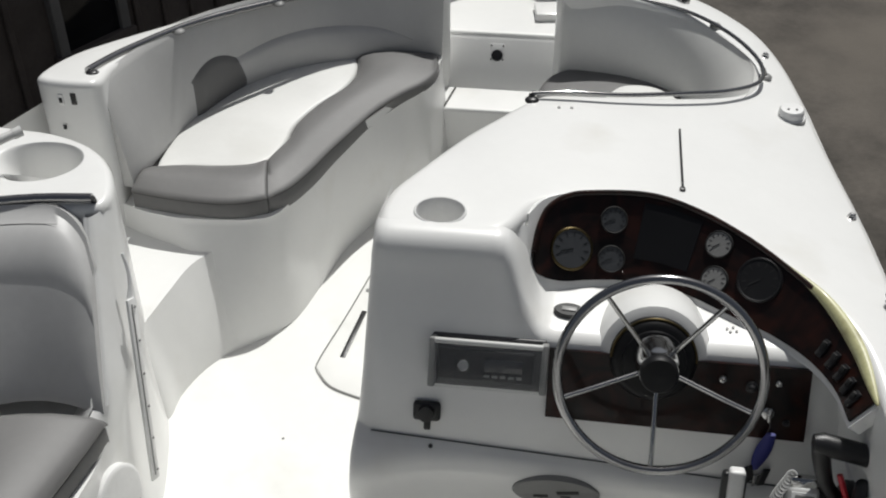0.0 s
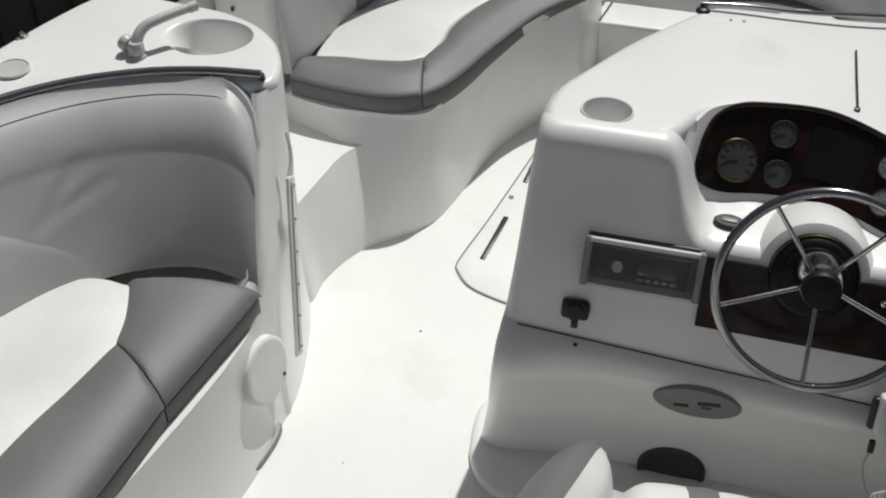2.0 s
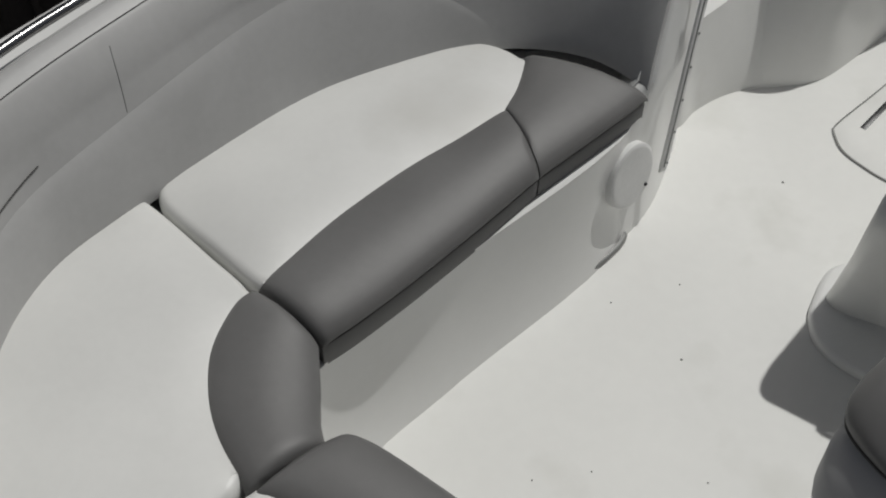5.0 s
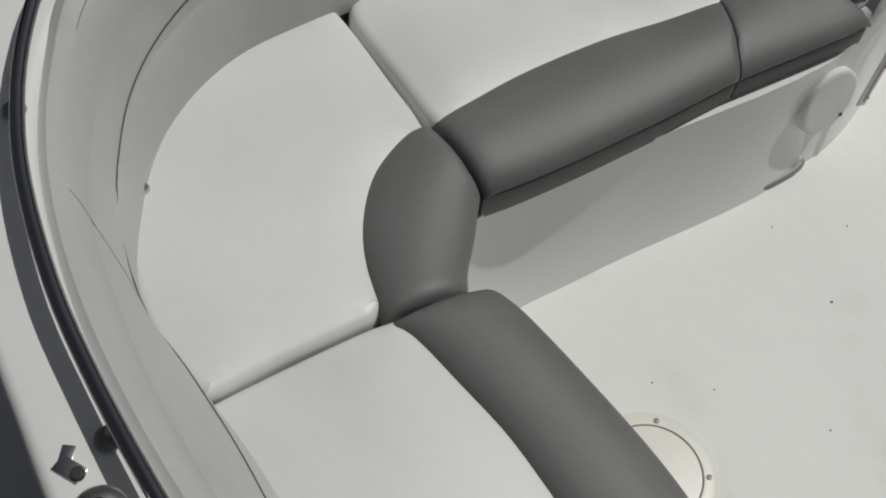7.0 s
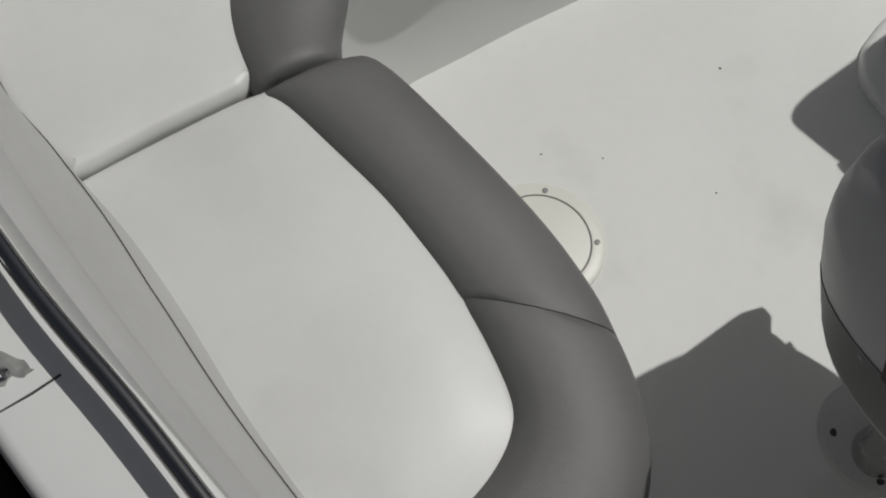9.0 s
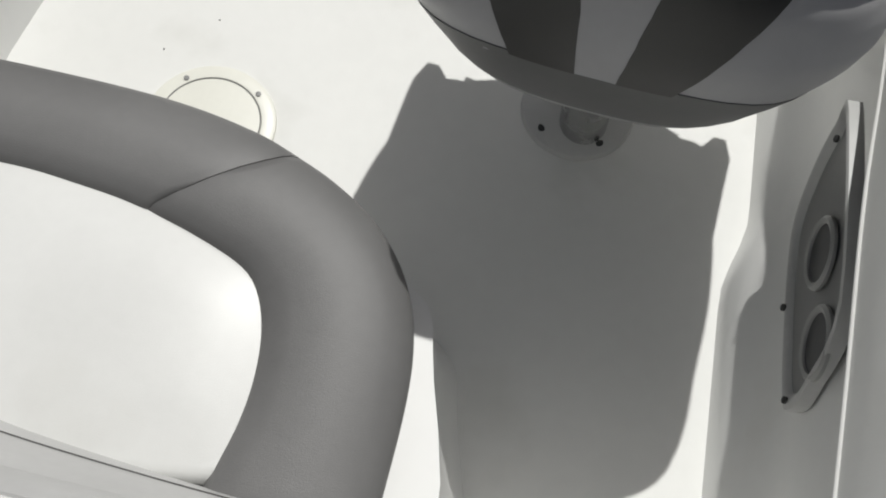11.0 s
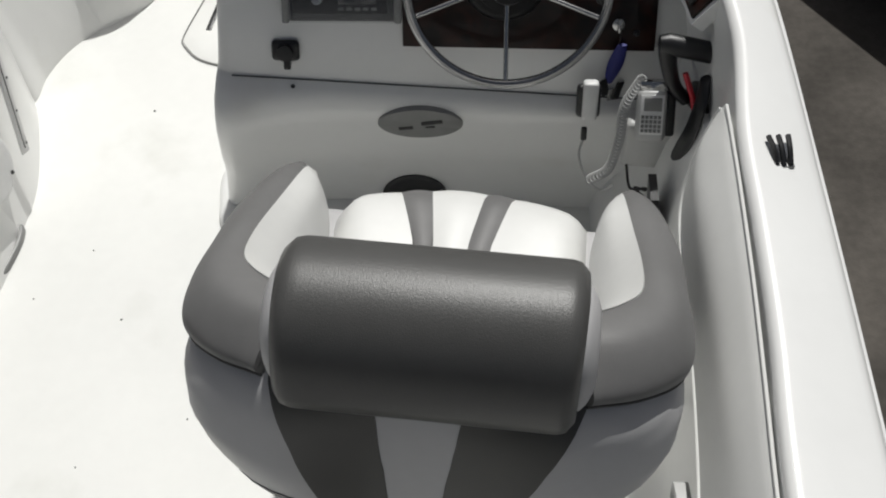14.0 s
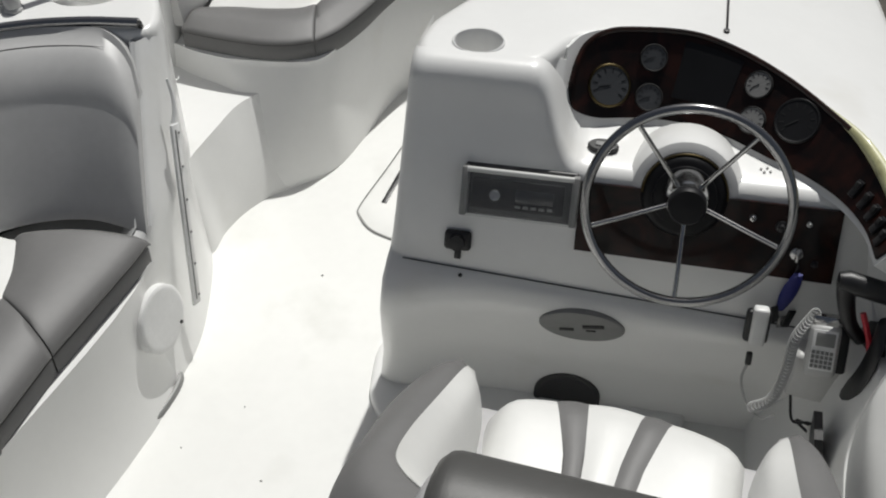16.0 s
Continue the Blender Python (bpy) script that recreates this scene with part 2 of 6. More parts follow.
def tube(bm, pts, r, sides=10, caps=True):
    """A round bar along a line."""
    pts = [Vector(p) for p in pts]
    rings, ref = [], Vector((0, 0, 1))
    for i, p in enumerate(pts):
        t = (pts[min(i + 1, len(pts) - 1)] - pts[max(i - 1, 0)]).normalized()
        if abs(t.dot(ref)) > 0.95:
            ref = Vector((1, 0, 0)) if abs(t.x) < 0.9 else Vector((0, 1, 0))
        u = t.cross(ref).normalized()
        v = u.cross(t).normalized()
        rr = r(i / (len(pts) - 1)) if callable(r) else r
        rings.append([p + (u * math.cos(a) + v * math.sin(a)) * rr for a in (2 * math.pi * j / sides for j in range(sides))])
        ref = v
    loft(bm, rings, True, caps)
    return bm


def lathe(bm, prof, m=Matrix(), sides=24):
    """A turned body: prof of (radius, height) about m's z."""
    rings = [[m @ Vector((r * math.cos(a), r * math.sin(a), z)) for a in (2 * math.pi * j / sides for j in range(sides))] for r, z in prof]
    loft(bm, rings, True, True)
    return bm


def block(bm, sx, sy, sz, m=Matrix(), bev=0.004, seg=2):
    """A box with rounded edges, centred on m."""
    b2 = bmesh.new()
    bmesh.ops.create_cube(b2, size=1)
    bmesh.ops.scale(b2, vec=(sx, sy, sz), verts=b2.verts)
    if bev:
        bmesh.ops.bevel(b2, geom=b2.edges[:], offset=bev, segments=seg, affect="EDGES", profile=0.5)
    vs = {v: bm.verts.new(m @ v.co) for v in b2.verts}
    for f in b2.faces:
        bm.faces.new([vs[v] for v in f.verts])
    b2.free()
    return bm


def facing(at, normal, up=(0, 0, 1)):
    """A frame at a place whose z is the normal and whose y leans to up."""
    z = Vector(normal).normalized()
    x = Vector(up).cross(z).normalized()
    y = z.cross(x)
    m = Matrix((x, y, z)).transposed().to_4x4()
    m.translation = at
    return m


def swell(s):
    """How far an upholstered face stands out at height s: full below, rolled over at the top."""
    if not 0 < s < 1:
        return 0.0
    return math.sin(math.pi * s) ** 0.6 if s < 0.5 else 1 - ((s - 0.5) / 0.5) ** 2.6


def lean(b, t, s, k):
    """A place between foot b and top t of a back: a steep face that rolls over a shoulder of share k."""
    if k <= 0:
        return b.lerp(t, s)
    if s < 0.7:
        g = (1 - k) * s / 0.7
    else:
        u = (s - 0.7) / 0.3
        g = 1 - k + k * (0.35 * u + 0.65 * (1 - math.sqrt(max(0.0, 1 - u * u))))
    return Vector((b.x + (t.x - b.x) * g, b.y + (t.y - b.y) * g, b.z + (t.z - b.z) * s))


def fold(f, s, creases):
    """The depth at (f, s) of creases, each from one (f, s) to another with a depth and a width."""
    d = 0.0
    for f0, s0, f1, s1, depth, wide in creases:
        u, v = (f1 - f0) * 6, s1 - s0
        k = max(0.0, min(1.0, ((f - f0) * 6 * u + (s - s0) * v) / (u * u + v * v)))
        r = math.hypot((f - f0 - (f1 - f0) * k) * 6, s - s0 - v * k)
        d += depth * math.sin(math.pi * (0.1 + 0.8 * k)) * (math.exp(-(r / wide) ** 2) - 0.6 * math.exp(-((r / wide - 1.6) / 0.8) ** 2))
    return d


def pad(bottom, top, bulge, thick, n=60, rows=24, corner=0.0, shoulder=None, creases=()):
    """An upholstered back between a bottom and a top line, its face on the inner side."""
    B, T = resample(curve(bottom, 8), n), resample(curve(top, 8), n)
    rings = []
    for i in range(n):
        b, t = B[i], T[i]
        if corner:
            d = (T[i] - T[0]).length
            k = max(0.0, 1 - d / corner)
            t = t.lerp(b, 0.32 * (1 - math.sqrt(max(0.0, 1 - k * k))))
        tg = (B[min(i + 1, n - 1)] - B[max(i - 1, 0)])
        nr = Vector((-tg.y, tg.x, 0)).normalized()
        ring = []
        for j in range(rows + 1):
            s = j / rows
            e = min(1, i / 3, (n - 1 - i) / 3) ** 0.5 if i not in (0, n - 1) else 0.0
            ring.append(lean(b, t, s, shoulder(i / (n - 1)) if shoulder else 0) + nr * (bulge * swell(s) * (0.35 + 0.65 * e) + fold(i / (n - 1), s, creases)))
        h = Vector((0, 0, 1))
        ring.append(t + h * 0.012 - nr * thick * 0.35)
        ring.append(t + h * 0.004 - nr * thick * 0.9)
        ring.append(t - nr * thick - h * 0.02)
        ring.append(b - nr * thick)
        rings.append(ring)
    bm = bmesh.new()
    loft(bm, rings, True, True)
    return bm


# ---- ground and far setting ----
GZ = -1.45
bm = bmesh.new()
bmesh.ops.create_grid(bm, x_segments=60, y_segments=60, size=1)
for v in bm.verts:
    r = max(abs(v.co.x), abs(v.co.y)) ** 3
    v.co = Vector((v.co.x * (8 + 600 * r), v.co.y * (8 + 600 * r), GZ + 0.012 * noise.noise(v.co * 9)))
single("ground", bm, ASPHALT, "old grey-brown asphalt yard with dust and patches", "ground", "structure")


# ---- the boat's mouldings ----
def deck_z(x, y):
    z = 0.81 - 0.1 * (max(y, -0.25) + 0.1)
    return z - 0.1 * max(0.0, min(1.1, (x - 0.5) / 0.75)) ** 2 - 0.02 * max(0.0, min(1.0, (-0.3 - y) / 0.5))


# cockpit floor
bm = slab_from([(-1.1, -2.0), (1.2, -2.05), (1.2, 0.2), (0.75, 1.32), (0.1, 1.38), (-0.5, 0.8), (-1.0, 0.2)], 0.0, -0.04, 0.004, 120, grid=0.12)
floor = single("floor", bm, FLOOR, "scuffed white moulded fibreglass cockpit floor", "floor", "structure")

# outer hull
HULL_TOP = [(1.30, -2.16), (1.33, -1.25), (1.335, -0.6), (1.31, -0.1), (1.285, 0.3), (1.25, 0.8), (1.17, 1.08), (0.98, 1.33), (0.75, 1.75), (0.40, 2.0), (0.08, 1.75), (-0.25, 1.36), (-0.56, 1.05),
            (-0.72, 0.66), (-0.88, 0.27), (-1.0, -0.05), (-1.169, -0.622), (-1.194, -1.055), (-1.191, -1.358), (-1.124, -1.628), (-0.969, -1.888), (-0.745, -2.003), (-0.502, -2.078), (-0.258, -2.132), (-0.136, -2.154), (0.396, -2.18)]
ring = resample(curve([Vector((*p, 0)) for p in HULL_TOP], 6, True), 150, True)
bm = bmesh.new()
rings = []
for z, d in ((0.60, 0.03), (0.56, 0.02), (0.50, 0.03), (0.2, 0.06), (-0.3, 0.16), (-0.65, 0.34), (-0.72, 0.6)):
    rings.append([Vector((p.x, p.y, z - (0.06 if p.y > 1.2 and z > 0.4 else 0))) for p in inset(ring if area2(ring) > 0 else ring[::-1], d)])
loft(bm, rings, True, False)
single("hull", bm, GELCOAT, "white glossy fibreglass outer hull of the boat", "boat hull", "structure")

# starboard deck, helm top and side deck
DECK = [(0.296, -0.110), (0.304, -0.138), (0.330, -0.155), (0.37, -0.158), (0.47, -0.158), (0.530, -0.148), (0.566, -0.110), (0.587, -0.06), (0.62, -0.012), (0.72, 0.022), (0.83, 0.03), (0.93, 0.004), (1.02, -0.05), (1.10, -0.12), (1.165, -0.20), (1.212, -0.30), (1.228, -0.42),
        (1.232, -0.55), (1.209, -0.75), (1.203, -0.95), (1.193, -1.15), (1.175, -1.35), (1.153, -1.75), (1.137, -2.05), (1.20, -2.10), (1.28, -2.10), (1.318, -1.8), (1.332, -1.25), (1.338, -0.75), (1.330, -0.35), (1.312, 0.12), (1.279, 0.5), (1.262, 0.78), (1.235, 1.0), (1.19, 1.16),
        (1.12, 1.265), (1.03, 1.345), (0.88, 1.42), (0.66, 1.50), (0.605, 1.41), (0.615, 1.25), (0.80, 1.25), (0.97, 1.19), (1.08, 1.06), (1.135, 0.92), (1.125, 0.78), (1.06, 0.68), (0.92, 0.595), (0.74, 0.535), (0.60, 0.505), (0.555, 0.46),
        (0.50, 0.375), (0.42, 0.245), (0.345, 0.09), (0.306, 0.0), (0.295, -0.07)]
CUP = (0.417, -0.089)
ring = [Vector((CUP[0] + 0.047 * math.cos(2 * math.pi * j / 40), CUP[1] + 0.0395 * math.sin(2 * math.pi * j / 40))) for j in range(40)]
bm = slab_from(DECK, deck_z, 0.0, 0.022, 330, grid=0.045, holes=[ring])
single("deck_starboard", bm, GELCOAT, "white fibreglass helm deck and side deck with rounded edges", "boat deck", "structure")

# port side deck with its console top
PORT = [(-0.345, -0.035), (-0.47, -0.05), (-0.605, -0.09), (-0.75, -0.175), (-0.89, -0.325), (-1.0, -0.52), (-1.059, -0.733), (-1.07, -1.002), (-1.071, -1.248), (-1.043, -1.48), (-0.958, -1.664), (-0.836, -1.796), (-0.681, -1.896), (-0.494, -1.966), (-0.331, -2.003),
        (-0.12, -2.03), (0.068, -2.034), (0.251, -2.043), (0.411, -2.051), (0.506, -2.127), (0.412, -2.184), (0.071, -2.18), (-0.137, -2.157), (-0.258, -2.134), (-0.351, -2.113), (-0.518, -2.074), (-0.741, -2.005), (-0.951, -1.863), (-1.116, -1.626), (-1.184, -1.361), (-1.181, -1.062), (-1.159, -0.622), (-0.99, -0.05), (-0.88, 0.24),
        (-0.80, 0.275), (-0.65, 0.262), (-0.54, 0.248), (-0.44, 0.206), (-0.37, 0.14), (-0.33, 0.06), (-0.318, 0.0)]
def port_z(x, y):
    return 0.715 - 0.02 * max(0, min(1, -y))


SINK = Matrix(((0.970, -0.242, 0, -0.540), (0.242, 0.970, 0, 0.122), (0, 0, 1, 0), (0, 0, 0, 1)))


def sink_at(r, a):
    """A place in the moulded sink, steep at its far end and shelving at the other."""
    u, v = r * math.cos(a), r * math.sin(a)
    w = max(0.0, min(1.0, (u + 0.45 * v + 1.0) / 1.25))
    f = max(0.0, min(1.0, (1.0 - r) / (0.80 - 0.50 * w)))
    return SINK @ Vector((0.112 * u, 0.082 * v, 0.715 - (0.012 + 0.118 * w) * f * f * (3 - 2 * f)))


turns = [2 * math.pi * j / 56 for j in range(56)]
bm = slab_from(PORT, port_z, 0.30, 0.018, 330, grid=0.05, holes=[[sink_at(1.0, a).to_2d() for a in turns]])
single("deck_port", bm, GELCOAT, "white fibreglass port side deck running round the stern", "boat deck", "structure", sharp=80)
bm = bmesh.new()
loft(bm, [[sink_at(r, a) for a in turns] for r in [1.0 - 0.98 * (k / 26) ** 1.1 for k in range(27)]], True, False)
single("sink", bm, GELCOAT, "white oval sink moulded into the port deck", "sink", sharp=80)


def console_port():
    th = thing("port_console", "white fibreglass end wall of the bench with speaker", "console")
    z0 = [(-0.295, -0.66), (-0.256, -0.53), (-0.236, -0.40), (-0.232, -0.28), (-0.257, -0.14), (-0.31, 0.03), (-0.40, 0.14), (-0.6, 0.24), (-0.87, 0.26), (-0.87, 0.1), (-0.42, -0.02), (-0.36, -0.4)]
    z3 = [(-0.338, -0.62), (-0.297, -0.50), (-0.274, -0.40), (-0.264, -0.30), (-0.268, -0.2), (-0.285, -0.05), (-0.42, 0.17), (-0.6, 0.24), (-0.87, 0.26), (-0.87, 0.1), (-0.45, 0.05), (-0.36, -0.4)]
    z4 = [(-0.300, -0.290), (-0.287, -0.303), (-0.274, -0.306), (-0.262, -0.292), (-0.258, -0.2), (-0.275, -0.06), (-0.41, 0.17), (-0.6, 0.24), (-0.87, 0.26), (-0.87, 0.1), (-0.45, 0.05), (-0.31, -0.3)]
    z7 = [(-0.36, -0.05), (-0.352, -0.05), (-0.345, -0.048), (-0.336, -0.035), (-0.322, 0.0), (-0.330, 0.06), (-0.405, 0.18), (-0.6, 0.25), (-0.87, 0.26), (-0.87, 0.1), (-0.5, 0.08), (-0.37, -0.02)]
    rr = []
    for a in range(15):
        z = (0, 0.03, 0.07, 0.12, 0.18, 0.24, 0.30, 0.325, 0.40, 0.45, 0.50, 0.55, 0.60, 0.65, 0.70)[a]
        if z < 0.33:
            A, B, f = z0, z3, 1 - (1 - z / 0.325) ** 2.0
        elif z < 0.41:
            A, B, f = z3, z4, 1.0
        else:
            A, B, f = z4, z7, (z - 0.4) / 0.3
        rr.append([Vector((p[0] + (q[0] - p[0]) * f, p[1] + (q[1] - p[1]) * f, z)) for p, q in zip(A, B)])
    bm = bmesh.new()
    loft(bm, [curve(r, 6, True) for r in rr], True, False)
    part("body", bm, GELCOAT, th)
    # round speaker, half let into the wall
    n = (0.975, -0.14, 0.17)
    m = facing((-0.245, -0.393, 0.20), n)
    bm = bmesh.new()
    lathe(bm, [(0.080, -0.05), (0.080, 0.002), (0.077, 0.0045), (0.070, 0.0055), (0.060, 0.005), (0.0, 0.006)], m, 36)
    sp = part("speaker_grille", bm, WHITEPL, th, "round white speaker cover")
    bm = bmesh.new()
    lathe(bm, [(0.005, 0), (0.004, 0.004), (0, 0.004)], m @ pose(0.045, -0.05, 0.0045), 10)
    part("screw", bm, DARK, sp)
    # vertical track with a slot
    a, b = Vector((-0.262, -0.125, 0.545)), Vector((-0.226, -0.27, 0.13))
    u = (b - a).normalized()
    nn = Vector((0.96, -0.12, 0.22)).normalized()
    w = u.cross(nn).normalized()
    m = Matrix((w, u, nn)).transposed().to_4x4()
    m.translation = (a + b) / 2 + nn * 0.006
    bm = bmesh.new()
    block(bm, 0.028, (b - a).length, 0.008, m, 0.003)
    tr = part("track", bm, WHITEPL, th, "white vertical gate track")
    bm = bmesh.new()
    block(bm, 0.0032, (b - a).length * 0.94, 0.004, m @ pose(0.003, 0, 0.0035), 0)
    part("slot", bm, GREYPL, tr)
    for k in range(6):
        bm = bmesh.new()
        lathe(bm, [(0.0032, 0), (0.003, 0.002), (0, 0.0025)], m @ pose(-0.007, (b - a).length * (-0.45 + 0.18 * k), 0.004), 8)
        part("screw", bm, GREYPL, tr)
    bm = bmesh.new()
    tube(bm, curve([a + Vector((0.002, 0.004, -0.002)), a + Vector((0.002, 0.022, 0.022)), a + Vector((-0.004, 0.038, 0.052)), a + Vector((-0.014, 0.048, 0.085))], 6), lambda f: 0.0065 - 0.003 * f, 8)
    part("catch", bm, WHITEPL, tr, "curved white gate catch")
    return th


console_port()


def bolster(inner, outer, zt, zb, n=40, drop=1.0, sewn=(False, False)):
    """A rolled front cushion between an inner and an outer plan line, with a piped edge and a lower band."""
    I, O = resample(curve([Vector((*p, 0)) for p in inner], 8), n), resample(curve([Vector((*p, 0)) for p in outer], 8), n)
    bm = bmesh.new()
    rings = []
    foot = zb
    for k in range(n):
        e = min(k, n - 1 - k)
        zb = foot(k / (n - 1)) if callable(foot) else foot
        dip = (0.010, 0.003, 0.001, 0.0)[min(3, e)] * (0.3 if sewn[k > n // 2] else 1.0)
        sec = []
        for f, z in ((-0.04, zb), (-0.04, zt - 0.022), (0.0, zt - 0.008), (0.05, zt + 0.001), (0.2, zt + 0.008), (0.42, zt + 0.012), (0.62, zt + 0.009), (0.78, zt), (0.89, zt - 0.010), (0.955, zt - 0.022), (0.99, zt - 0.034), (0.995, zt - 0.042), (0.975, zt - 0.049), (0.952, zt - 0.052), (0.958, zt - 0.058), (0.972, zt - 0.064), (0.97, zb), (0.5, zb)):
            q = I[k].lerp(O[k], f)
            if zb < z < zt - 0.009 and f > 0.5:
                z = zt - (zt - z) * drop
            sec.append(Vector((q.x, q.y, max(zb, z - (dip if z > zt - 0.04 else 0)))))
        rings.append(sec)
    loft(bm, rings)
    pipe = [I[k].lerp(O[k], 0.966) + Vector((0, 0, zt - 0.053 * drop)) for k in range(n)]
    return bm, pipe


SZ = 0.42
SEAT_A = [(-0.545, -0.40), (-0.50, -0.50), (-0.485, -0.58), (-0.514, -0.705), (-0.550, -0.841), (-0.579, -1.02), (-0.586, -1.165), (-0.588, -1.230), (-0.594, -1.238), (-0.713, -1.218), (-0.885, -1.187), (-0.925, -1.125), (-0.918, -1.035), (-0.873, -0.772), (-0.8, -0.601), (-0.68, -0.42)]
SEAT_B = [(-0.598, -1.256), (-0.595, -1.312), (-0.563, -1.401), (-0.501, -1.476), (-0.427, -1.53), (-0.343, -1.571), (-0.34, -1.595), (-0.365, -1.732), (-0.381, -1.848), (-0.4, -1.862), (-0.55, -1.858), (-0.712, -1.787), (-0.858, -1.658), (-0.941, -1.474), (-0.948, -1.30), (-0.926, -1.208), (-0.885, -1.199), (-0.713, -1.230)]
SEAT_C = [(-0.317, -1.574), (-0.273, -1.559), (-0.169, -1.557), (-0.059, -1.558), (0.091, -1.581), (0.202, -1.615), (0.275, -1.647), (0.308, -1.681), (0.327, -1.734), (0.334, -1.795), (0.329, -1.858), (0.312, -1.926), (0.285, -1.946), (0.067, -1.953), (-0.151, -1.914), (-0.361, -1.881), (-0.376, -1.872), (-0.356, -1.732), (-0.331, -1.595)]
BOLSTERS = [
    ([(-0.538, -0.392), (-0.522, -0.425), (-0.494, -0.50), (-0.479, -0.575)], [(-0.258, -0.338), (-0.270, -0.42), (-0.298, -0.56), (-0.323, -0.683)]),
    ([(-0.479, -0.578), (-0.507, -0.705), (-0.543, -0.841), (-0.572, -1.02), (-0.580, -1.165), (-0.583, -1.240)], [(-0.324, -0.687), (-0.342, -0.847), (-0.364, -1.008), (-0.378, -1.094), (-0.398, -1.197), (-0.416, -1.265)]),
    ([(-0.589, -1.254), (-0.587, -1.31), (-0.555, -1.396), (-0.494, -1.47), (-0.423, -1.522), (-0.324, -1.566)], [(-0.422, -1.271), (-0.395, -1.302), (-0.356, -1.346), (-0.318, -1.394), (-0.283, -1.425)]),
    ([(-0.312, -1.566), (-0.273, -1.55), (-0.169, -1.549), (-0.059, -1.551), (0.031, -1.563), (0.091, -1.573), (0.132, -1.584)], [(-0.263, -1.38), (-0.177, -1.376), (0.012, -1.386), (0.144, -1.401), (0.25, -1.426), (0.319, -1.453)]),
    ([(0.134, -1.584), (0.208, -1.608), (0.282, -1.641), (0.315, -1.676), (0.335, -1.731), (0.341, -1.795), (0.336, -1.858), (0.319, -1.933), (0.307, -1.989)], [(0.321, -1.454), (0.387, -1.489), (0.448, -1.534), (0.495, -1.59), (0.525, -1.652), (0.54, -1.721), (0.543, -1.8), (0.538, -1.898), (0.531, -1.995)])]
BACK_B = [(-0.272, -0.322, 0.39), (-0.42, -0.300, 0.39), (-0.56, -0.350, 0.39), (-0.68, -0.46, 0.39), (-0.779, -0.621, 0.39), (-0.852, -0.793, 0.39), (-0.899, -1.037, 0.39), (-0.919, -1.245, 0.39), (-0.924, -1.443, 0.39), (-0.85, -1.627, 0.39), (-0.713, -1.767, 0.39), (-0.56, -1.85, 0.39), (-0.39, -1.854, 0.39), (-0.244, -1.858, 0.39), (-0.1, -1.879, 0.39), (0.066, -1.915, 0.39), (0.285, -1.945, 0.39), (0.468, -1.963, 0.39)]
BACK_T = [(-0.347, -0.048, 0.712), (-0.48, -0.060, 0.712), (-0.60, -0.095, 0.712), (-0.745, -0.182, 0.712), (-0.88, -0.33, 0.712), (-0.99, -0.53, 0.712), (-1.047, -0.756, 0.712), (-1.055, -1.003, 0.712), (-1.056, -1.248, 0.712), (-1.029, -1.471, 0.712), (-0.949, -1.655, 0.70), (-0.826, -1.777, 0.68), (-0.674, -1.875, 0.672), (-0.491, -1.945, 0.672), (-0.262, -1.991, 0.672), (0.049, -2.019, 0.672), (0.279, -2.03, 0.672), (0.459, -2.035, 0.672)]


SHOULDER = lambda f: 0.42 - 0.27 * max(0.0, min(1.0, (f - 0.5) / 0.25))


def overlay(Bl, Tl, n, i0, i1, height, out, bulge, lo=0.0, ease=8, shoulder=None):
    """A second layer lying on a pad, from its foot to height(f)."""
    B, T = resample(curve(Bl, 8), n), resample(curve(Tl, 8), n)
    bm = bmesh.new()
    rings = []
    for i in range(i0, i1 + 1):
        tg = B[min(n - 1, i + 1)] - B[max(0, i - 1)]
        nr = Vector((-tg.y, tg.x, 0)).normalized()
        h = height((i - i0) / (i1 - i0))
        front = []
        for j in range(11):
            u = lo + h * j / 10
            base = bulge * swell(u)
            grow = min(1.0, (i - i0) / ease, (i1 - i) / ease)
            front.append(lean(B[i], T[i], u, shoulder(i / (n - 1)) if shoulder else 0) + nr * (base + out * (grow - 0.25 * (1 - grow)) * (math.sin(math.pi * (0.12 + 0.88 * j / 10)) ** 0.5 if j < 10 else -0.3)))
        rings.append(front + [q - nr * 0.02 for q in front[::-1]])
    loft(bm, rings)
    return bm


def tucked(o):
    """A cushion's outline, run on under the bolsters that are sewn to it."""
    lines = [(resample(curve([Vector((*p, 0)) for p in a], 8), 60), resample(curve([Vector((*p, 0)) for p in b], 8), 60)) for a, b in BOLSTERS]
    out = []
    for p in resample(curve([Vector((*q, 0)) for q in o], 8, True), 200, True):
        d, q, r = min(((p - i).length, i, j) for a, b in lines for i, j in zip(a, b))
        out.append(p + (r - q).normalized() * 0.024 if d < 0.0125 else p)
    return out


CREASES = [(0.152, 0.40, 0.118, 0.72, -0.0032, 0.034), (0.148, 0.42, 0.100, 0.58, -0.0022, 0.04), (0.215, 0.50, 0.195, 0.74, -0.0014, 0.04)]


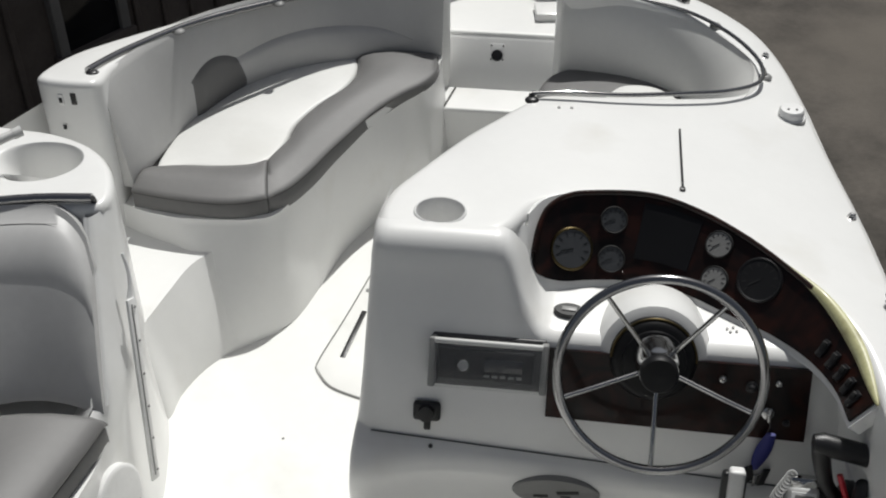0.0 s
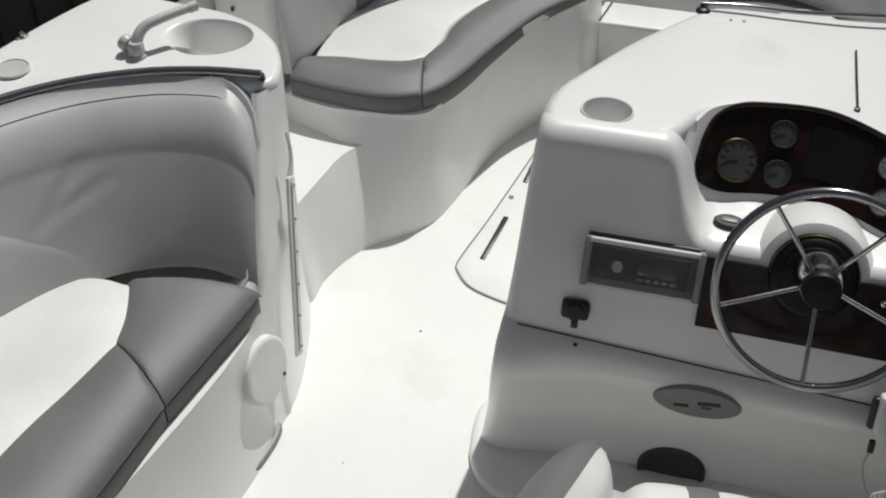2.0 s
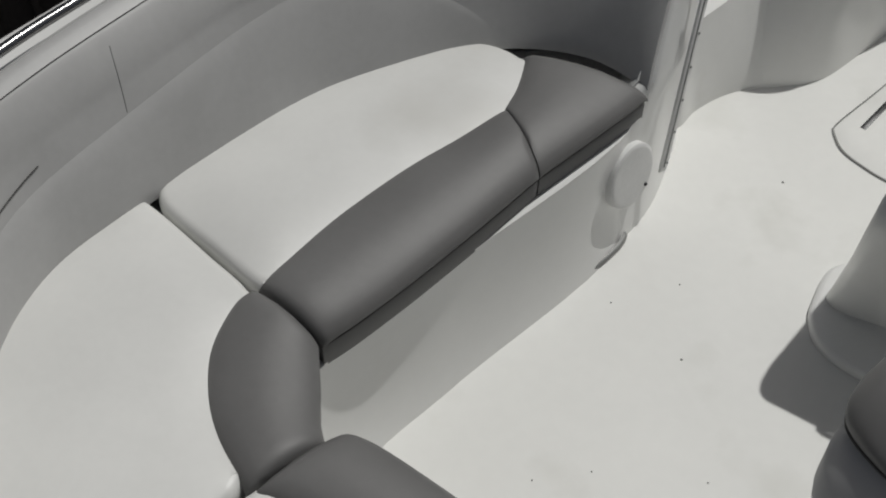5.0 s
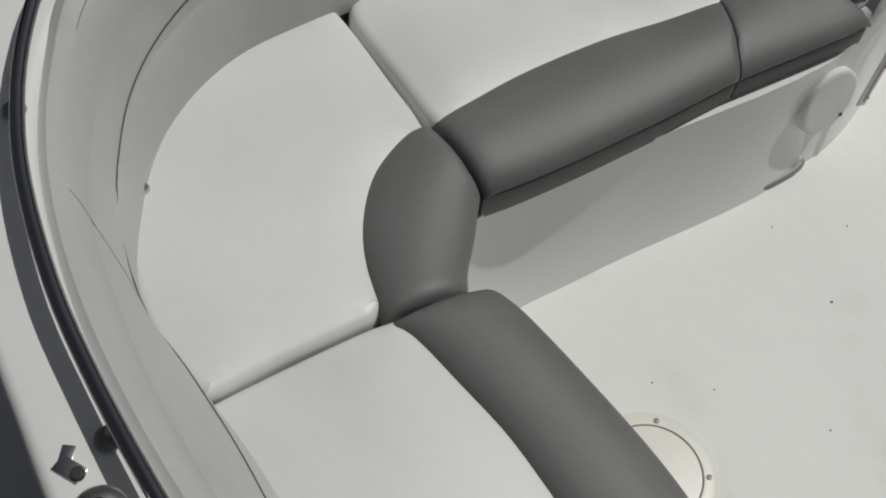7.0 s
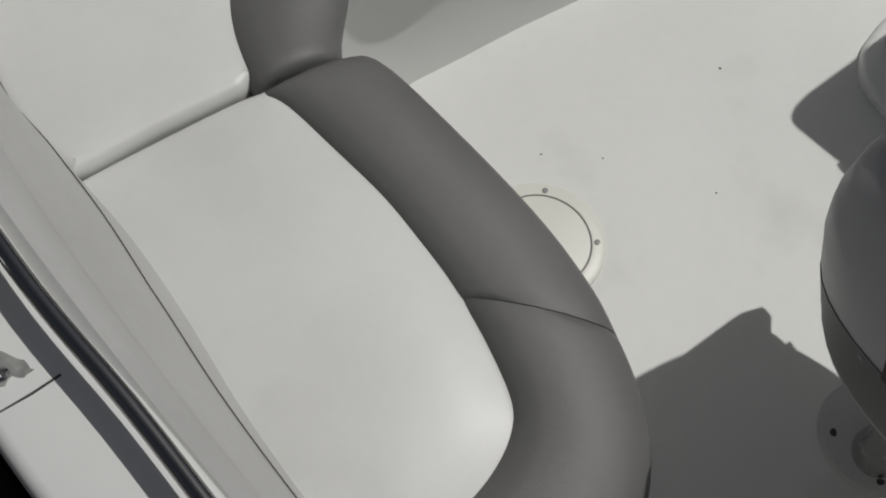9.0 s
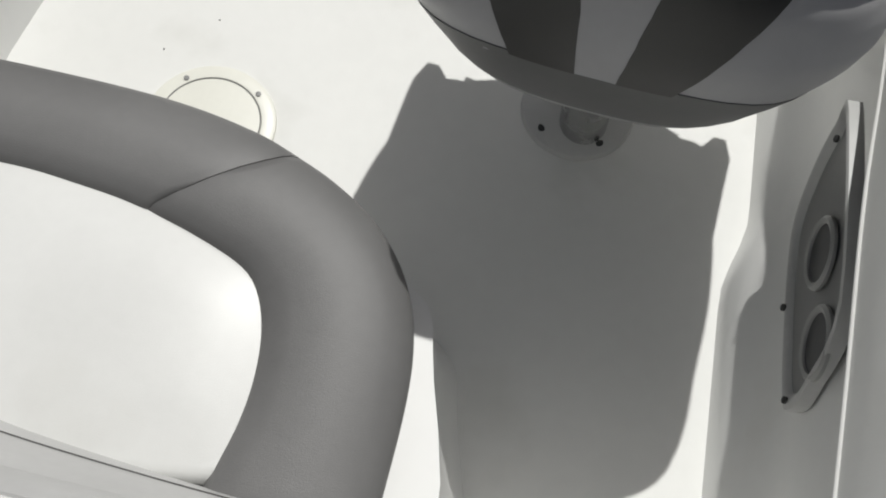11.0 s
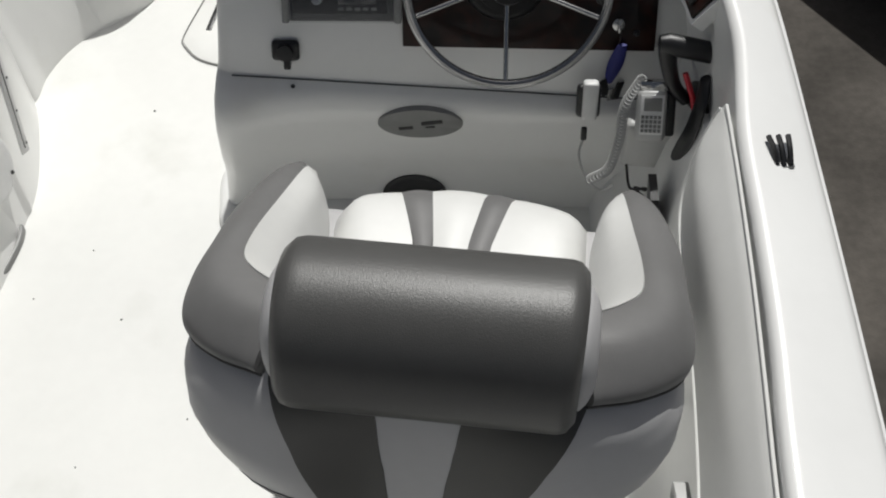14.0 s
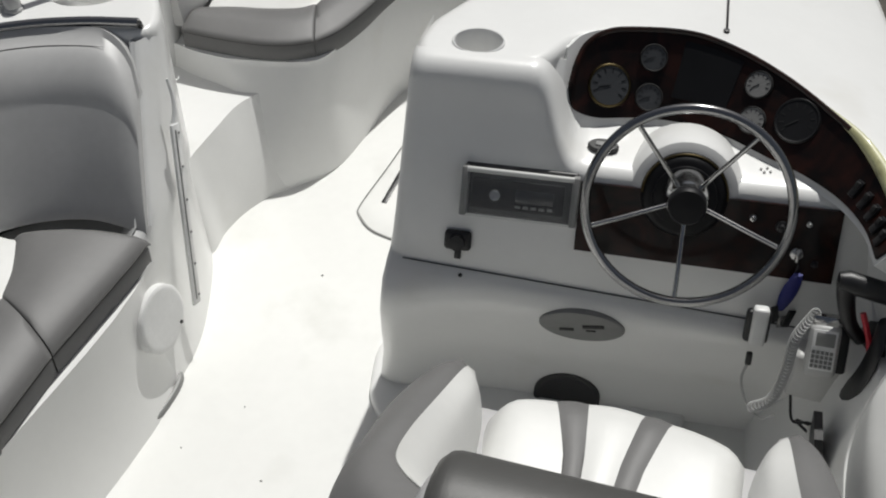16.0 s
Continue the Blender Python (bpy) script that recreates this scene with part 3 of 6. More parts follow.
def bench():
    th = thing("bench", "L-shaped cockpit bench, white vinyl with grey bolsters", "bench seat")
    z0 = [(-0.236, -0.385), (-0.321, -0.958), (-0.362, -1.213), (-0.338, -1.412), (-0.223, -1.481), (0.117, -1.484), (0.409, -1.492), (0.547, -1.562), (0.606, -1.67), (0.592, -2.025), (-0.164, -1.979), (-0.745, -1.807), (-1, -1.319), (-0.976, -0.702), (-0.5, -0.25)]
    z3 = [(-0.272, -0.36), (-0.360, -0.919), (-0.419, -1.249), (-0.382, -1.433), (-0.256, -1.496), (0.108, -1.492), (0.379, -1.53), (0.501, -1.59), (0.561, -1.688), (0.552, -2.041), (-0.166, -1.996), (-0.74, -1.825), (-0.996, -1.34), (-0.976, -0.706), (-0.5, -0.22)]
    bm = bmesh.new()
    rr = [[Vector((*(Vector(p).lerp(Vector(q), 1 - (1 - i / 8) ** 2.6)), 0.325 * i / 8)) for p, q in zip(z0, z3)] for i in range(9)]
    loft(bm, [curve(r, 6, True) for r in rr])
    base = part("base", bm, GELCOAT, th, "white fibreglass bench base")
    # low grey plug stands for the shade under the rounded foot
    bm = slab_from([(-0.234, -0.385), (-0.225, -0.425), (-0.231, -0.485), (-0.241, -0.53), (-0.256, -0.555), (-0.28, -0.52), (-0.27, -0.40)], 0.016, 0.0, 0.007, 60)
    part("toe_shade", bm, GREYPL, base, "grey plug for the shade in the toe notch")
    for o in (SEAT_A, SEAT_B, SEAT_C):
        bm = slab_from(tucked(o), SZ - 0.012, 0.32, 0.021, 200, smooth=False, grid=0.04, crown=0.016)
        part("seat_cushion", bm, VWHITE, th, "white vinyl seat cushion, faintly soiled")
    for (a, b), sewn in zip(BOLSTERS, ((False, True), (True, False), (False, False), (False, True), (True, False))):
        bm, pipe = bolster(a, b, SZ, 0.318, 40, 0.85, sewn)
        bl = part("bolster", bm, VGREY, th, "grey vinyl front bolster", sharp=75)
        bm = bmesh.new()
        tube(bm, pipe, 0.0028, 6)
        part("piping", bm, SEAM, bl)
    bk = part("backrest", pad(BACK_B, BACK_T, 0.014, 0.03, 280, 40, corner=0.10, shoulder=SHOULDER, creases=CREASES), VBACK, th, "white vinyl wraparound backrest")
    part("lumbar", overlay(BACK_B, BACK_T, 110, 12, 74, lambda f: 0.02 + 0.62 * min(1, f / 0.17) ** 0.8 * (1 - 0.42 * max(0, (f - 0.3) / 0.7)), 0.009, 0.014, shoulder=SHOULDER), VBACK, bk)
    for q, nn in (((-0.8470, -0.7468, 0.4145), (0.868, -0.36, 0.342)), ((-0.762, -1.718, 0.4125), (0.69, 0.69, 0.2))):
        bm = bmesh.new()
        lathe(bm, [(0.011, 0), (0.011, 0.004), (0.006, 0.009), (0, 0.01)], facing(Vector(q) - Vector(nn) * 0.002, nn), 14)
        part("button", bm, STEEL, bk, "steel snap stud")
    # upright seams on the back
    B, T = resample(curve(BACK_B, 8), 110), resample(curve(BACK_T, 8), 110)
    for i in (44,):
        tg = B[i + 1] - B[i - 1]
        nr = Vector((-tg.y, tg.x, 0)).normalized()
        bm = bmesh.new()
        tube(bm, [lean(B[i], T[i], u, SHOULDER(i / 109)) + nr * (0.0142 * swell(u)) for u in [0.55 + 0.35 * k / 8 for k in range(9)]], 0.0009, 5)
        part("seam", bm, GREYPL, bk)
    # piping along the shoulder
    def on_back(i, u, out=0.0):
        a, f = int(i), i - int(i)
        b, t = B[a].lerp(B[a + 1], f), T[a].lerp(T[a + 1], f)
        tg = B[a + 1] - B[a]
        return lean(b, t, u, SHOULDER(i / 109)) + Vector((-tg.y, tg.x, 0)).normalized() * (0.014 * swell(u) + out)

    bm = bmesh.new()
    tube(bm, [on_back(i, 0.975, 0.001) for i in range(2, 66)], lambda f: 0.0004 + 0.0009 * math.sin(math.pi * f) ** 0.5, 5)
    part("piping", bm, SEAM, bk)
    # long seam low on the back, dropping to the foot at the quarter, with the panel joint there
    for lo, hi, at in ((51, 75, lambda i: 0.42 + 0.24 * max(0.0, (66 - i) / 20) - 0.32 * max(0.0, (i - 66) / 8) ** 2), (74, 109, lambda i: 0.10 + 0.17 * min(1.0, (i - 74) / 14) ** 0.8)):
        bm = bmesh.new()
        tube(bm, [on_back(i, at(i), 0.0005) for i in range(lo, hi)], 0.0015, 5)
        part("seam", bm, SEAM, bk)
    bm = bmesh.new()
    tube(bm, [on_back(74, 0.12 + 0.83 * k / 12, 0.0) for k in range(13)], 0.0011, 5)
    part("seam", bm, GREYPL, bk)
    return th


bench()


def rail(name, pts, posts, label, r=0.012, z_of=None):
    """A grab rail on short posts."""
    th = thing(name, label, "grab rail")
    bm = bmesh.new()
    line = resample(curve(pts, 8), 90)
    tube(bm, line, r, 12)
    part("bar", bm, RAILMETAL, th)
    for f in posts:
        p = line[int(f * 89)]
        d = (line[min(89, int(f * 89) + 1)] - line[max(0, int(f * 89) - 1)]).normalized()
        side = Vector((-d.y, d.x, 0))
        h = z_of(p.x, p.y) if z_of else 0.70
        bm = bmesh.new()
        tube(bm, [Vector((p.x, p.y, h)) - side * 0.012, p.lerp(Vector((p.x, p.y, h)), 0.5) - side * 0.006, p], 0.007, 8)
        lathe(bm, [(0.017, 0), (0.017, 0.003), (0.012, 0.008), (0.006, 0.009)], Matrix.Translation(Vector((p.x, p.y, h)) - side * 0.012), 12)
        part("post", bm, BLACK if f in (0, 1) else GREYPL, th)
    return th


RAIL = [(-0.345, -0.018, 0.729), (-0.47, -0.034, 0.729), (-0.605, -0.076, 0.729), (-0.762, -0.168, 0.729), (-0.905, -0.318, 0.73), (-1.025, -0.53, 0.733), (-1.081, -0.768, 0.739), (-1.09, -1.028, 0.739), (-1.095, -1.267, 0.739), (-1.067, -1.489, 0.739), (-0.977, -1.683, 0.739), (-0.846, -1.811, 0.739), (-0.679, -1.913, 0.739), (-0.492, -1.982, 0.739), (-0.325, -2.019, 0.735),
        (-0.119, -2.047, 0.739), (0.068, -2.055, 0.739), (0.269, -2.07, 0.739), (0.467, -2.077, 0.739)]
rail("grab_rail", RAIL, (0.0, 0.16, 0.32, 0.5, 0.66, 0.805, 0.93), "chrome grab rail on the bench side deck", 0.0105)

# ---- helm console ----
FACE = [(-0.306, 0.0), (-0.308, 0.06), (-0.312, 0.12), (-0.330, 0.175), (-0.355, 0.235), (-0.368, 0.33), (-0.371, 0.37), (-0.366, 0.40), (-0.352, 0.424), (-0.340, 0.431), (-0.335, 0.441), (-0.326, 0.47), (-0.300, 0.53)]
LEFT_TOP = [(-0.272, 0.59), (-0.245, 0.65), (-0.213, 0.715), (-0.199, 0.755), (-0.192, 0.777), (-0.186, 0.791), (-0.177, 0.803), (-0.164, 0.8115), (-0.148, 0.8155), (-0.131, 0.8145), (-0.128, 0.80)]
LEDGE_TOP = [(-0.277, 0.575), (-0.262, 0.61), (-0.252, 0.634), (-0.238, 0.645), (-0.215, 0.647), (-0.19, 0.648), (-0.16, 0.649), (-0.13, 0.650), (-0.10, 0.651), (-0.06, 0.652), (-0.06, 0.64)]


def helm():
    th = thing("helm_console", "white fibreglass helm console with dark burl dash", "console")
    xs = [0.292, 0.293, 0.296, 0.300, 0.306, 0.315, 0.325, 0.34, 0.36, 0.42, 0.50, 0.53, 0.55, 0.565, 0.58, 0.59, 0.60, 0.61, 0.62, 0.635, 0.66, 0.72, 0.80, 0.88, 0.96, 1.04, 1.10, 1.16, 1.22]
    rings = []
    for x in xs:
        f = min(1, max(0, (x - 0.548) / 0.095))
        f = f * f * (3 - 2 * f)
        e = max(0, 1 - (x - 0.292) / 0.033)
        back = 0.035 * (1 - math.sqrt(max(0, 1 - e * e)))
        top = [(a[0] * (1 - f) + b[0] * f, a[1] * (1 - f) + b[1] * f) for a, b in zip(LEFT_TOP, LEDGE_TOP)]
        low = lambda z: 0.07 * (x - 0.32) * max(0.0, 1 - abs(z - 0.43) / 0.09)
        prof = [(y, z) for y, z in FACE] + top
        w = max(0.0, 1 - (x - 0.292) / 0.09) ** 2
        flare = lambda z: -0.008 * math.exp(-((z - 0.36) / 0.09) ** 2) - 0.045 * max(0.0, 1 - z / 0.36) - 0.018 * max(0, (0.8 - z) / 0.4 if z > 0.4 else 1.0)
        swell_out = 0.055 * max(0.0, 1 - (x - 0.292) / 0.20) ** 2
        rings.append([Vector((x + w * flare(z), y + back - swell_out * (max(0.0, 1 - ((z - 0.33) / 0.10) ** 2) ** 0.5 if z > 0.33 else 0.65 + 0.35 * z / 0.33), z - back * 0.6 * max(0.0, min(1.0, (z - 0.76) / 0.03)) - low(z))) for y, z in prof])
    bm = bmesh.new()
    loft(bm, rings, False, False)
    # left end closed by a flat skirt
    fwd = [Vector((p.x + 0.012, 0.02, p.z)) for p in rings[0]]
    loft(bm, [rings[0], fwd], False, False)
    part("body", bm, GELCOAT, th, sharp=60)
    # mould joint: a dark bar stands for the shade in its groove
    bm = bmesh.new()
    tube(bm, [Vector((x, -0.3405, 0.4355 - 0.07 * (x - 0.32))) for x in (0.305, 0.5, 0.7, 0.9, 1.1, 1.2)], 0.0016, 6)
    part("joint", bm, SMOKEPL, th, "thin dark bar for the shaded mould joint")
    return th


HELM = helm()
bm = slab_from([(0.215, -0.20), (0.211, -0.335), (0.230, -0.395), (0.262, -0.436), (0.31, -0.460), (0.38, -0.470), (0.50, -0.472), (0.70, -0.472), (0.86, -0.468), (0.92, -0.44), (0.93, -0.36), (0.93, -0.20), (0.80, -0.15), (0.35, -0.15)], lambda x, y: 0.022, 0.0, 0.014, 150)
single("console_plinth", bm, GELCOAT, "low white moulded plinth at the helm console's foot", "plinth", "structure")

# bay wall carrying the gauges: from the ledge up to the lip
BAY_LO = [(0.600, -0.162, 0.652), (0.63, -0.127, 0.652), (0.70, -0.100, 0.652), (0.80, -0.087, 0.65), (0.90, -0.107, 0.649), (1.0, -0.167, 0.648), (1.07, -0.209, 0.648), (1.135, -0.269, 0.648), (1.175, -0.344, 0.648), (1.188, -0.424, 0.648)]
BAY_HI = [(0.592, -0.055, 0.795), (0.625, -0.008, 0.803), (0.70, 0.022, 0.803), (0.83, 0.034, 0.80), (0.93, 0.008, 0.786), (1.02, -0.046, 0.770), (1.10, -0.115, 0.752), (1.165, -0.195, 0.739), (1.212, -0.295, 0.715), (1.228, -0.42, 0.70)]
LO, HI = resample(curve(BAY_LO, 8), 60), resample(curve(BAY_HI, 8), 60)


def bay(s, v, out=0.0):
    """A place on the dash band: s along it, v from its foot to its lip, out proud of it."""
    i = min(58, int(s * 59))
    f = s * 59 - i
    lo, hi = LO[i].lerp(LO[i + 1], f), HI[i].lerp(HI[i + 1], f)
    tg = (LO[i + 1] - LO[i]).normalized()
    nn = (hi - lo).cross(tg).normalized()
    if nn.z < 0:
        nn = -nn
    return lo.lerp(hi, v) + nn * out, nn, tg


def band(s0, s1, v0, v1, out0, out1, n=60, rows=8, bow=0.0):
    bm = bmesh.new()
    rings = []
    for i in range(n + 1):
        s = s0 + (s1 - s0) * i / n
        a, b = (v0(s) if callable(v0) else v0), (v1(s) if callable(v1) else v1)
        ring = [bay(s, a + (b - a) * j / rows, out1)[0] for j in range(rows + 1)] + [bay(s, a + (b - a) * j / rows, out0)[0] for j in range(rows, -1, -1)]
        rings.append(ring)
    loft(bm, rings)
    return bm


bm = bmesh.new()
rr = [bay(0.0, v)[0] + Vector((-0.028, -0.004, -0.032 * v)) for v in (1.0, 0.85, 0.7, 0.5, 0.3, 0.12, 0.0, -0.05)]
tube(bm, curve(rr, 4), lambda f: 0.034 - 0.010 * f, 24)
part("bay_corner", bm, GELCOAT, HELM)
part("bay_wall", band(0, 1, -0.06, 1.0, -0.03, 0.0), GELCOAT, HELM)
ends = lambda s: 0.78 * (1 - math.sqrt(max(0.0, 1 - max(0.0, 1 - (s - 0.012) / 0.13) ** 2)))
dash = part("gauge_panel", band(0.012, 0.99, lambda s: 0.07 + ends(s) * 0.55, lambda s: 0.985 - ends(s) * 0.55, 0.0, 0.006, 90), WOOD, HELM, "dark glossy burl gauge panel")
bm = bmesh.new()
tube(bm, [bay(s, 0.99 - 0.55 * ends(max(0.012, s)), 0.008)[0] for s in [0.01 + 0.69 * i / 60 for i in range(61)]], 0.0055, 8)
part("lip", bm, WOOD, HELM, "dark wooden lip")
bm = bmesh.new()
rings = []
for i in range(41):
    s = 0.60 + 0.40 * i / 40
    w = 0.003 + 0.014 * math.sin(math.pi * (i / 40) ** 1.4) ** 0.8
    p, nn, tg = bay(s, 1.0, 0.004)
    sd = (bay(s, 1.0)[0] - bay(s, 0.8)[0]).normalized()
    rings.append([p + sd * w * 0.9 * math.cos(a) + nn * (w * 0.6 * math.sin(a)) for a in (2 * math.pi * j / 10 for j in range(10))])
loft(bm, rings)
part("edge_moulding", bm, TRIMGOLD, HELM, "yellowed pale edge moulding")


def gauge(s, v, r, face, ring_mat):
    p, nn, tg = bay(s, v, 0.006)
    m = facing(p, nn, (0, 1, 0.5))
    bm = bmesh.new()
    lathe(bm, [(r * 1.04, 0), (r * 1.04, 0.004), (r * 0.98, 0.007), (r * 0.92, 0.006), (r * 0.92, 0.004), (0, 0.004)], m, 28)
    g = part("gauge", bm, ring_mat, dash, "round instrument")
    bm = bmesh.new()
    lathe(bm, [(r * 0.91, 0.0042), (r * 0.91, 0.0052), (0, 0.0052)], m, 28)
    part("dial", bm, face, g)
    bm = bmesh.new()
    for k in range(9):
        a = radians(-30 + 240 * k / 8)
        block(bm, r * 0.22, r * 0.05, 0.0006, m @ pose(0, 0, 0.0056) @ pose(0, 0, 0, 0, 0, math.degrees(a)) @ pose(r * 0.70, 0, 0), 0)
    block(bm, r * 0.62, r * 0.05, 0.0008, m @ pose(0, 0, 0.006, 0, 0, 200) @ pose(r * 0.25, 0, 0), 0)
    part("markings", bm, DIALD if face is not DIALD else RINGPL, g, smooth=False)


gauge(0.128, 0.41, 0.043, DIAL, BRASS)
gauge(0.222, 0.70, 0.027, DIAL, RINGPL)
gauge(0.230, 0.29, 0.027, DIAL, RINGPL)
gauge(0.472, 0.755, 0.027, DIALW, RINGPL)
gauge(0.492, 0.365, 0.027, DIALW, RINGPL)
gauge(0.588, 0.64, 0.043, DIALD, BLACK)
bm = band(0.285, 0.42, 0.31, 0.90, 0.004, 0.0085, 10)
part("display_screen", bm, SCREEN, dash, "black display screen")
for k in range(5):
    s = 0.80 + 0.038 * k
    p, nn, tg = bay(s, 0.42, 0.008)
    bm = bmesh.new()
    up = (bay(s, 0.9)[0] - bay(s, 0.1)[0]).normalized()
    m = facing(p, nn, up)
    block(bm, 0.016, 0.036, 0.008, m, 0.003)
    sw = part("rocker_switch", bm, BLACK, dash)
    bm = bmesh.new()
    block(bm, 0.011, 0.016, 0.006, m @ pose(0, 0.006, 0.005, 14), 0.002)
    part("rocker", bm, RINGPL, sw)

# lower wood panel on the face
FN = Vector((0, -0.93, 0.36)).normalized()


def face_at(x, z, out=0.0):
    """A place on the console's sloping face."""
    prof = FACE[10:] + LEDGE_TOP[:3] if x > 0.6 else FACE[10:] + LEFT_TOP[:4]
    for (y0, z0), (y1, z1) in zip(prof, prof[1:]):
        if z0 <= z <= z1:
            y = y0 + (y1 - y0) * (z - z0) / (z1 - z0)
            d = Vector((0, y1 - y0, z1 - z0)).normalized()
            break
    else:
        y, d = -0.31, Vector((0, 0.3, 0.95))
    n = Vector((0, -d.z, d.y))
    return Vector((x, y, z)) + n * out, n


bm = bmesh.new()
rings = []
for i in range(31):
    x = 0.652 + (1.150 - 0.652) * i / 30
    lo, hi = 0.497 - 0.012 * (x - 0.652), 0.624
    ring = [face_at(x, lo + (hi - lo) * j / 5, 0.010)[0] for j in range(6)] + [face_at(x, lo + (hi - lo) * j / 5, -0.01)[0] for j in range(5, -1, -1)]
    rings.append(ring)
loft(bm, rings)
lower = part("lower_panel", bm, WOOD, HELM, "dark burl lower dash panel", sharp=30)

# steering hump and bezel
HC, HN = Vector((0.851, -0.265, 0.625)), Vector((0, -0.90, 0.43)).normalized()
hm = facing(HC, HN)
bm = bmesh.new()
lathe(bm, [(0.084, -0.10), (0.084, 0.0), (0.078, 0.012), (0.068, 0.018), (0.0, 0.018)], hm, 40)
part("steering_hump", bm, SCREEN, HELM, "dark round steering surround")
bm = bmesh.new()
tube(bm, [hm @ Vector((0.081 * math.cos(a), 0.081 * math.sin(a), 0.010)) for a in (math.pi * k / 40 for k in range(41))], 0.0028, 6)
part("surround_edge", bm, BRASS, HELM, "thin brassy edge")
bm = bmesh.new()
lathe(bm, [(0.118, -0.12), (0.113, -0.03), (0.102, -0.008), (0.085, -0.002), (0.0, -0.002)], hm, 40)
part("hump_shoulder", bm, GELCOAT, HELM)
bm = bmesh.new()
lathe(bm, [(0.062, 0.015), (0.06, 0.024), (0.045, 0.028), (0.0, 0.028)], hm, 32)
part("bezel", bm, SCREEN, HELM, "black helm bezel")


def wheel():
    c, n = Vector((0.851, -0.396, 0.703)), Vector((0, -0.925, 0.38)).normalized()
    th = thing("steering_wheel", "chrome five-spoke boat steering wheel with black hub", "steering wheel")
    m = facing(c, n)
    bm = bmesh.new()
    R, r = 0.183, 0.0092
    rings = []
    for i in range(72):
        a = 2 * math.pi * i / 72
        rings.append([m @ Vector(((R + r * math.cos(b)) * math.cos(a), (R + r * math.cos(b)) * math.sin(a), r * math.sin(b))) for b in (2 * math.pi * j / 12 for j in range(12))])
    rings.append(rings[0])
    loft(bm, rings, True, False)
    bmesh.ops.remove_doubles(bm, verts=bm.verts, dist=1e-6)
    part("rim", bm, RAILMETAL, th)
    for k in range(5):
        a = radians(270 + 72 * k)
        bm = bmesh.new()
        p = [m @ Vector((rr * math.cos(a), rr * math.sin(a), zz)) for rr, zz in ((0.03, -0.042), (0.06, -0.034), (0.12, -0.016), (0.176, -0.002))]
        tube(bm, curve(p, 5), 0.0045, 10)
        part("spoke", bm, CHROME, th)
    bm = bmesh.new()
    lathe(bm, [(0.044, -0.10), (0.042, -0.075), (0.040, -0.05), (0.038, -0.036), (0.036, -0.028), (0.036, -0.02), (0.0, -0.02)], m, 32)
    part("hub", bm, CHROME, th)
    bm = bmesh.new()
    lathe(bm, [(0.035, -0.03), (0.035, -0.008), (0.031, -0.003), (0.0, -0.001)], m, 32)
    part("hub_cap", bm, SCREEN, th, "black round hub cap")
    bm = bmesh.new()
    lathe(bm, [(0.02, -0.16), (0.02, -0.07), (0.0, -0.07)], m, 20)
    part("shaft", bm, STEEL, th)


wheel()

